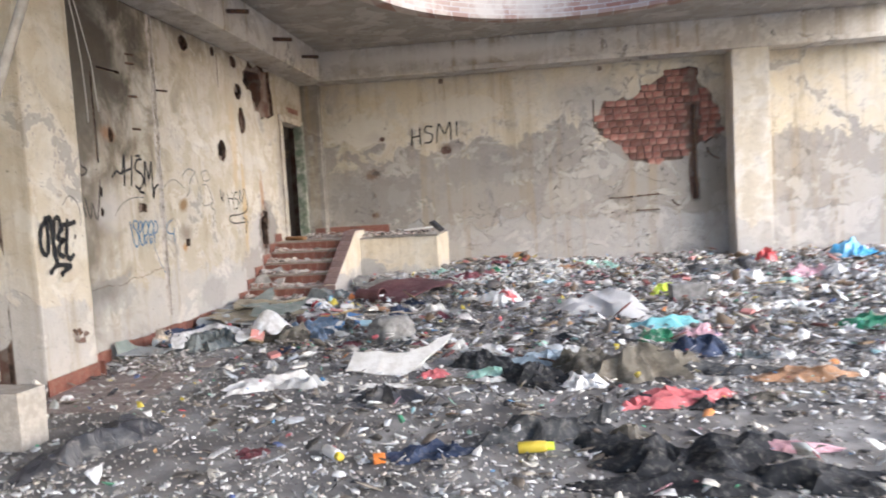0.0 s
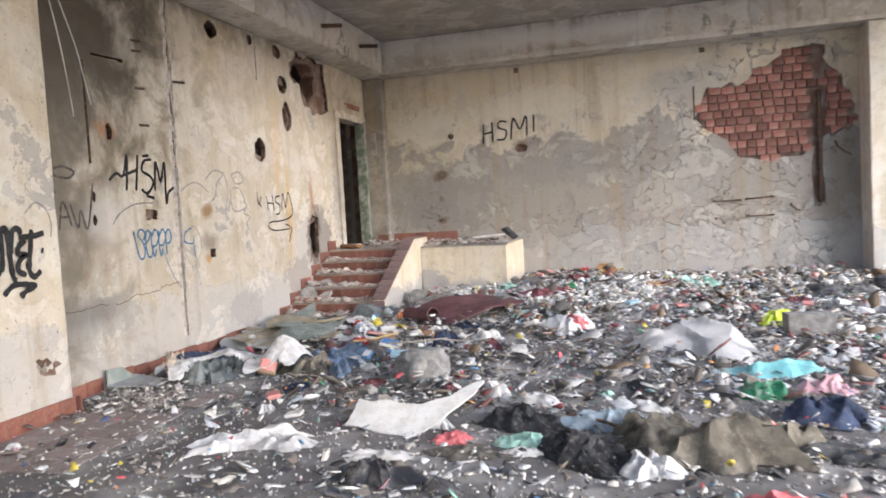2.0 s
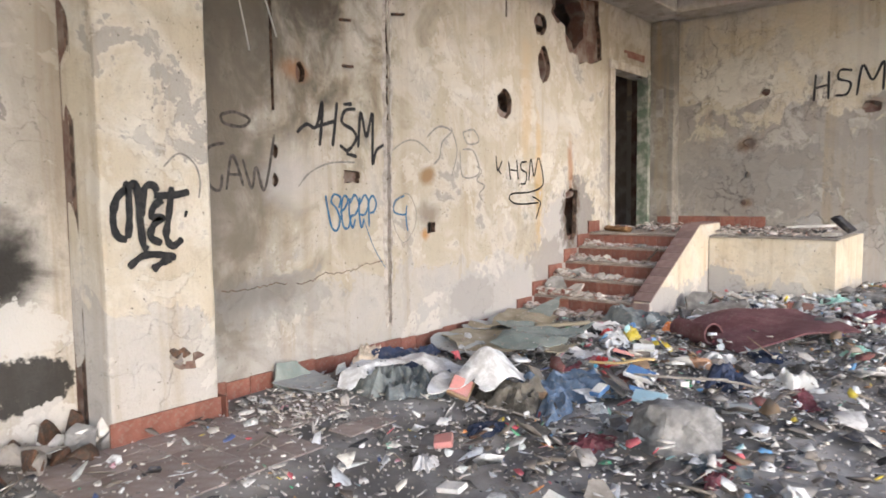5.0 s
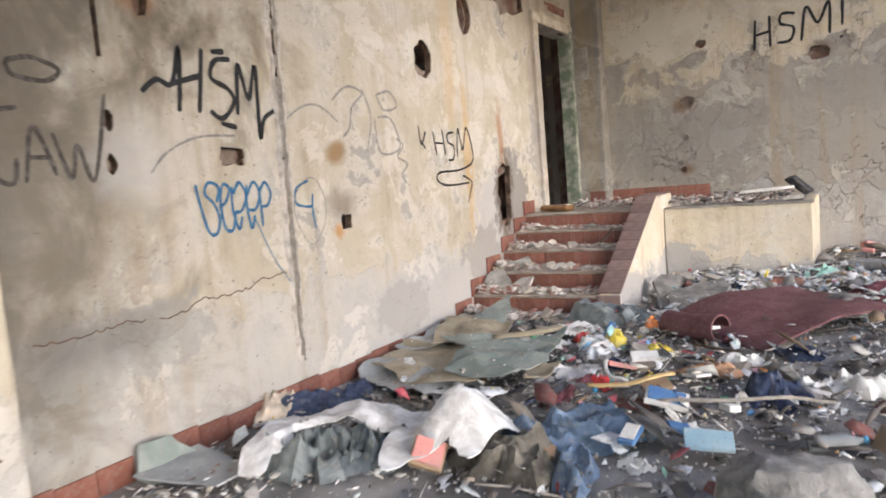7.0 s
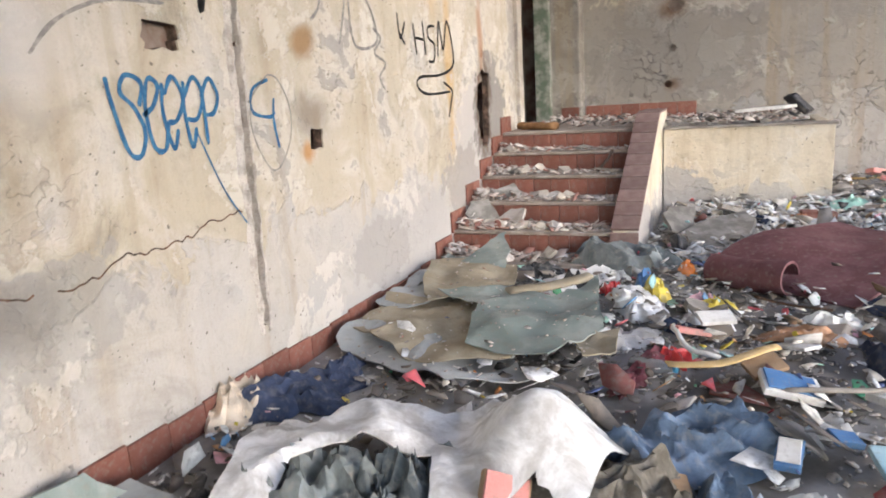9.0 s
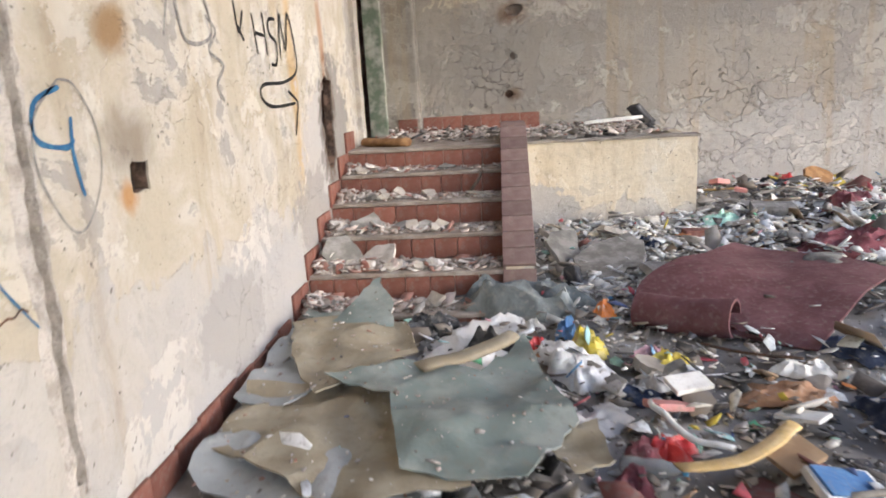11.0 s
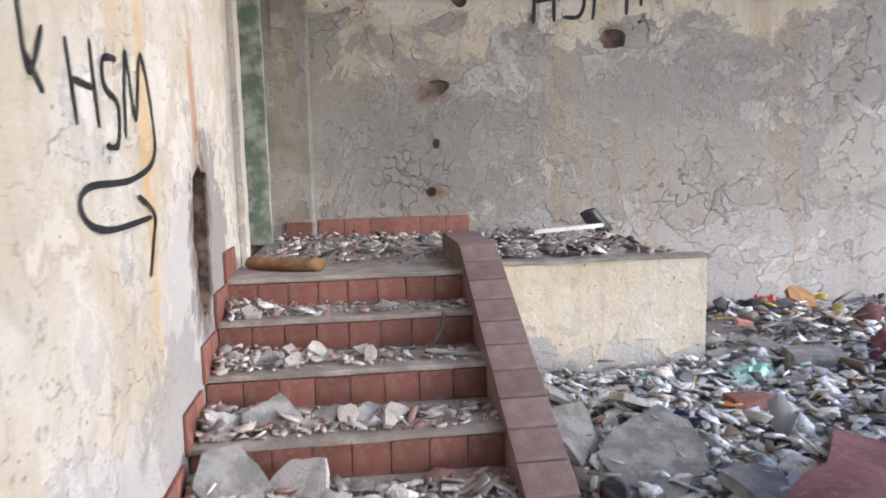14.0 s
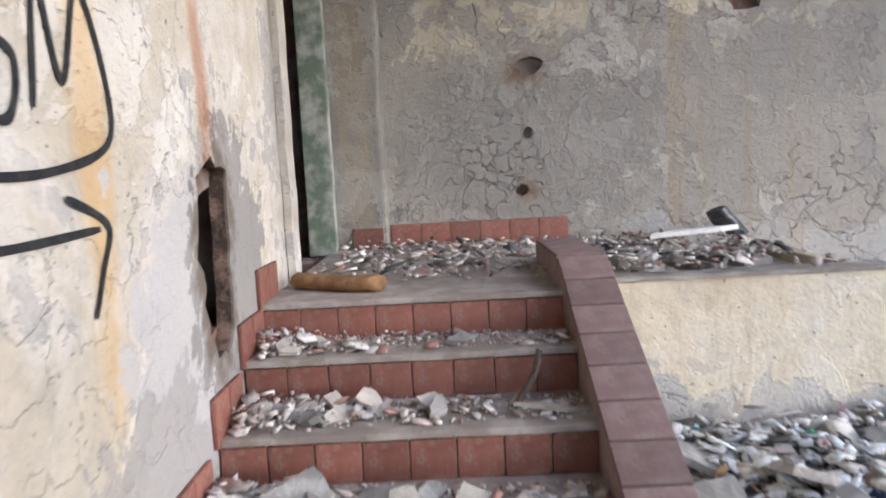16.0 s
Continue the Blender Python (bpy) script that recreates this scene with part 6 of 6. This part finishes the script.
crumple("green_bag", -0.58, 11.26, 0.2, 0.1, 20, 0.12, P_GREEN, 94, "dark green plastic bag", "plastic bag")
stick("white_wire", (-2.56, 8.87, 0.19), (-2.36, 8.55, 0.17), 0.012, P_WHITE, "thick white cord", "cord", 1, 0.06, 8)
stick("grey_stick", (-2.14, 8.27, 0.16), (-1.51, 8.41, 0.19), 0.015, W_GREY, "weathered grey stick", "stick", 0.6, 0.02, 9)
slab_piece("broken_slab", -2.4, 10.98, 0.52, 0.78, 0.035, -33, 13, 4, M_SLAB, 95, "large broken grey cement slab", "slab", "broken slabs by the platform")
slab_piece("broken_slab", -2.7, 11.2, 0.3, 0.42, 0.03, -10, 22, 24, M_SLAB, 96, "broken grey slab leaning on the curb", "slab", "broken slabs by the platform")
slab_piece("broken_slab", -2.6, 11.75, 0.34, 0.24, 0.03, 60, 20, 10, M_SLAB, 97, "broken grey slab by the platform", "slab", "broken slabs by the platform")
slab_piece("broken_slab", -2.14, 10.66, 0.34, 0.26, 0.05, 20, 12, 8, ROCK, 98, "dark broken slab by the mat", "slab", "broken slabs by the platform")
chunk("masonry_lump", -2.66, 10.72, 0.1, 0.1, 0.12, P_BLACK, 99, "dark lump of rubble beside the curb", "masonry lump", 20, 0.2)
for i in range(16):
    r2 = random.Random(1200 + i)
    slab_piece("broken_slab", r2.uniform(-2.75, -1.3), r2.uniform(10.95, 12.0), r2.uniform(0.12, 0.32), r2.uniform(0.1, 0.24), r2.uniform(0.015, 0.04), r2.uniform(0, 360), r2.uniform(-25, 25), r2.uniform(-25, 25), r2.choice((M_SLAB, M_SLAB, M_CHALK, M_CONC, M_SLAB)), 1220 + i, "broken grey plaster slab by the platform", "slab", "broken slabs by the platform")
crumple("yellow_wrapper", -2.47, 11.09, 0.08, 0.06, 0, 0.1, P_YELLOW, 99, "mustard yellow wrapper", "wrapper")
crumple("teal_bag", -1.52, 11.77, 0.17, 0.09, 10, 0.12, P_MINT, 100, "pale teal plastic scrap", "plastic bag")
carton("red_brick", -1.74, 11.38, 0.24, 0.11, 0.07, 5, 0, 4, M_BRICK, "broken red brick on the rubble", "brick")
carton("cement_brick", -1.11, 11.8, 0.3, 0.16, 0.1, -8, 4, 0, ROCK, "grey cement brick", "brick")
slab_piece("ochre_board", -0.17, 13.32, 0.34, 0.26, 0.03, 20, 40, 10, FOAM, 101, "ochre board standing against the wall", "board")
crumple("dark_cloth", -0.6, 13.3, 0.4, 0.2, 0, 0.16, F_BLACK, 102, "black cloth heap by the wall", "cloth")
crumple("red_crate", -0.45, 13.31, 0.2, 0.13, 0, 0.16, P_RED, 103, "dark red plastic scrap", "plastic scrap")
for i in range(190):
    r2 = random.Random(500 + i)
    x, y = r2.uniform(-2.6, 4.8), r2.uniform(6.0, 13.3)
    if in_room(x, y) < 0.5 or (x < -1.0 and 9.9 < y < 11.2):
        continue
    kind = i % 6
    if kind == 0:
        crumple("plastic_bag", x, y, r2.uniform(0.07, 0.16), r2.uniform(0.05, 0.1), r2.uniform(0, 180), r2.uniform(0.05, 0.12), r2.choice((P_WHITE, P_GREY, P_WHITE, P_MINT)), 600 + i, "small crumpled pale plastic bag", "plastic bag", 0.004, "small bags in the rubbish")
    elif kind == 1:
        crumple("rag", x, y, r2.uniform(0.1, 0.22), r2.uniform(0.06, 0.13), r2.uniform(0, 180), r2.uniform(0.04, 0.1), r2.choice((F_CHAR, F_KHAKI, F_MAROON, F_NAVY, F_SLATE)), 600 + i, "small dark rag in the rubbish", "rag", 0.005, "rags in the rubbish")
    elif kind == 2:
        slab_piece("broken_slab", x, y, r2.uniform(0.12, 0.3), r2.uniform(0.1, 0.2), r2.uniform(0.02, 0.05), r2.uniform(0, 360), r2.uniform(-20, 20), r2.uniform(-20, 20), r2.choice((M_CONC, M_SLAB, M_SLAB, W_GREY)), 600 + i, "broken grey slab in the rubbish", "slab", "slabs in the rubbish")
    elif kind == 3:
        stick("stick", (x, y, height(x, y) + 0.03), (x + r2.uniform(-0.4, 0.4), y + r2.uniform(-0.3, 0.3), height(x, y) + 0.07), r2.uniform(0.008, 0.018), r2.choice((W_GREY, W_YELLOW, M_STEEL)), "short weathered stick in the rubbish", "stick", 0.6, 0.02, i)
    elif kind == 4:
        carton("packet", x, y, r2.uniform(0.08, 0.18), r2.uniform(0.06, 0.12), r2.uniform(0.015, 0.05), r2.uniform(0, 180), r2.uniform(-15, 15), r2.uniform(-15, 15), r2.choice((C_WHITE, C_WHITE, C_TAN, C_SKY, C_PINK)), "squashed packet in the rubbish", "packet", None, 0.03)
    else:
        chunk("rubble_stone", x, y, r2.uniform(0.05, 0.12), r2.uniform(0.05, 0.1), r2.uniform(0.04, 0.08), r2.choice((M_SLAB, M_CONC, M_CHALK)), 600 + i, "lump of broken masonry", "masonry lump", r2.uniform(0, 180), 0.2, "masonry lumps in the rubbish")
# crumbling plaster at the foot of the pilaster and the blackened wall
for i in range(46):
    r2 = random.Random(900 + i)
    x, y = r2.uniform(-4.42, -3.95), r2.uniform(4.0, 5.6)
    chunk("fallen_plaster", x, y, r2.uniform(0.05, 0.16), r2.uniform(0.05, 0.14), r2.uniform(0.04, 0.12), r2.choice((ROCK, M_CONC, C_WHITE, M_STEEL)), 900 + i, "lump of fallen plaster at the foot of the wall", "plaster lump", r2.uniform(0, 180), 0.1, "fallen plaster by the pilaster")

# dust and chips that have settled on the linoleum and the mat
def settled(name, n, stem, size, mat, label, seed):
    rng = np.random.default_rng(seed)
    spots = []
    for ob in [o for o in bpy.data.objects if o.type == "MESH" and o.name.split(".")[0] == stem]:
        faces = [p for p in ob.data.polygons if p.normal.z > 0.5]
        area = np.array([p.area for p in faces])
        for k in rng.choice(len(faces), max(3, int(n * area.sum())), p=area / area.sum()):
            c = ob.matrix_basis @ faces[k].center
            spots.append((c.x + rng.uniform(-0.015, 0.015), c.y + rng.uniform(-0.015, 0.015), c.z))
    x, y, z = np.array(spots).T
    return scatter(name, x, y, z, size, 0.004, mat, label, rng, 0.2)


settled("settled_dust", 160, "linoleum_sheet", (0.003, 0.016), M_SHARDS, "pale grit settled on the linoleum sheets", 71)
settled("settled_scraps", 16, "linoleum_sheet", (0.01, 0.032), M_CHIPS, "plaster chips settled on the linoleum sheets", 72)
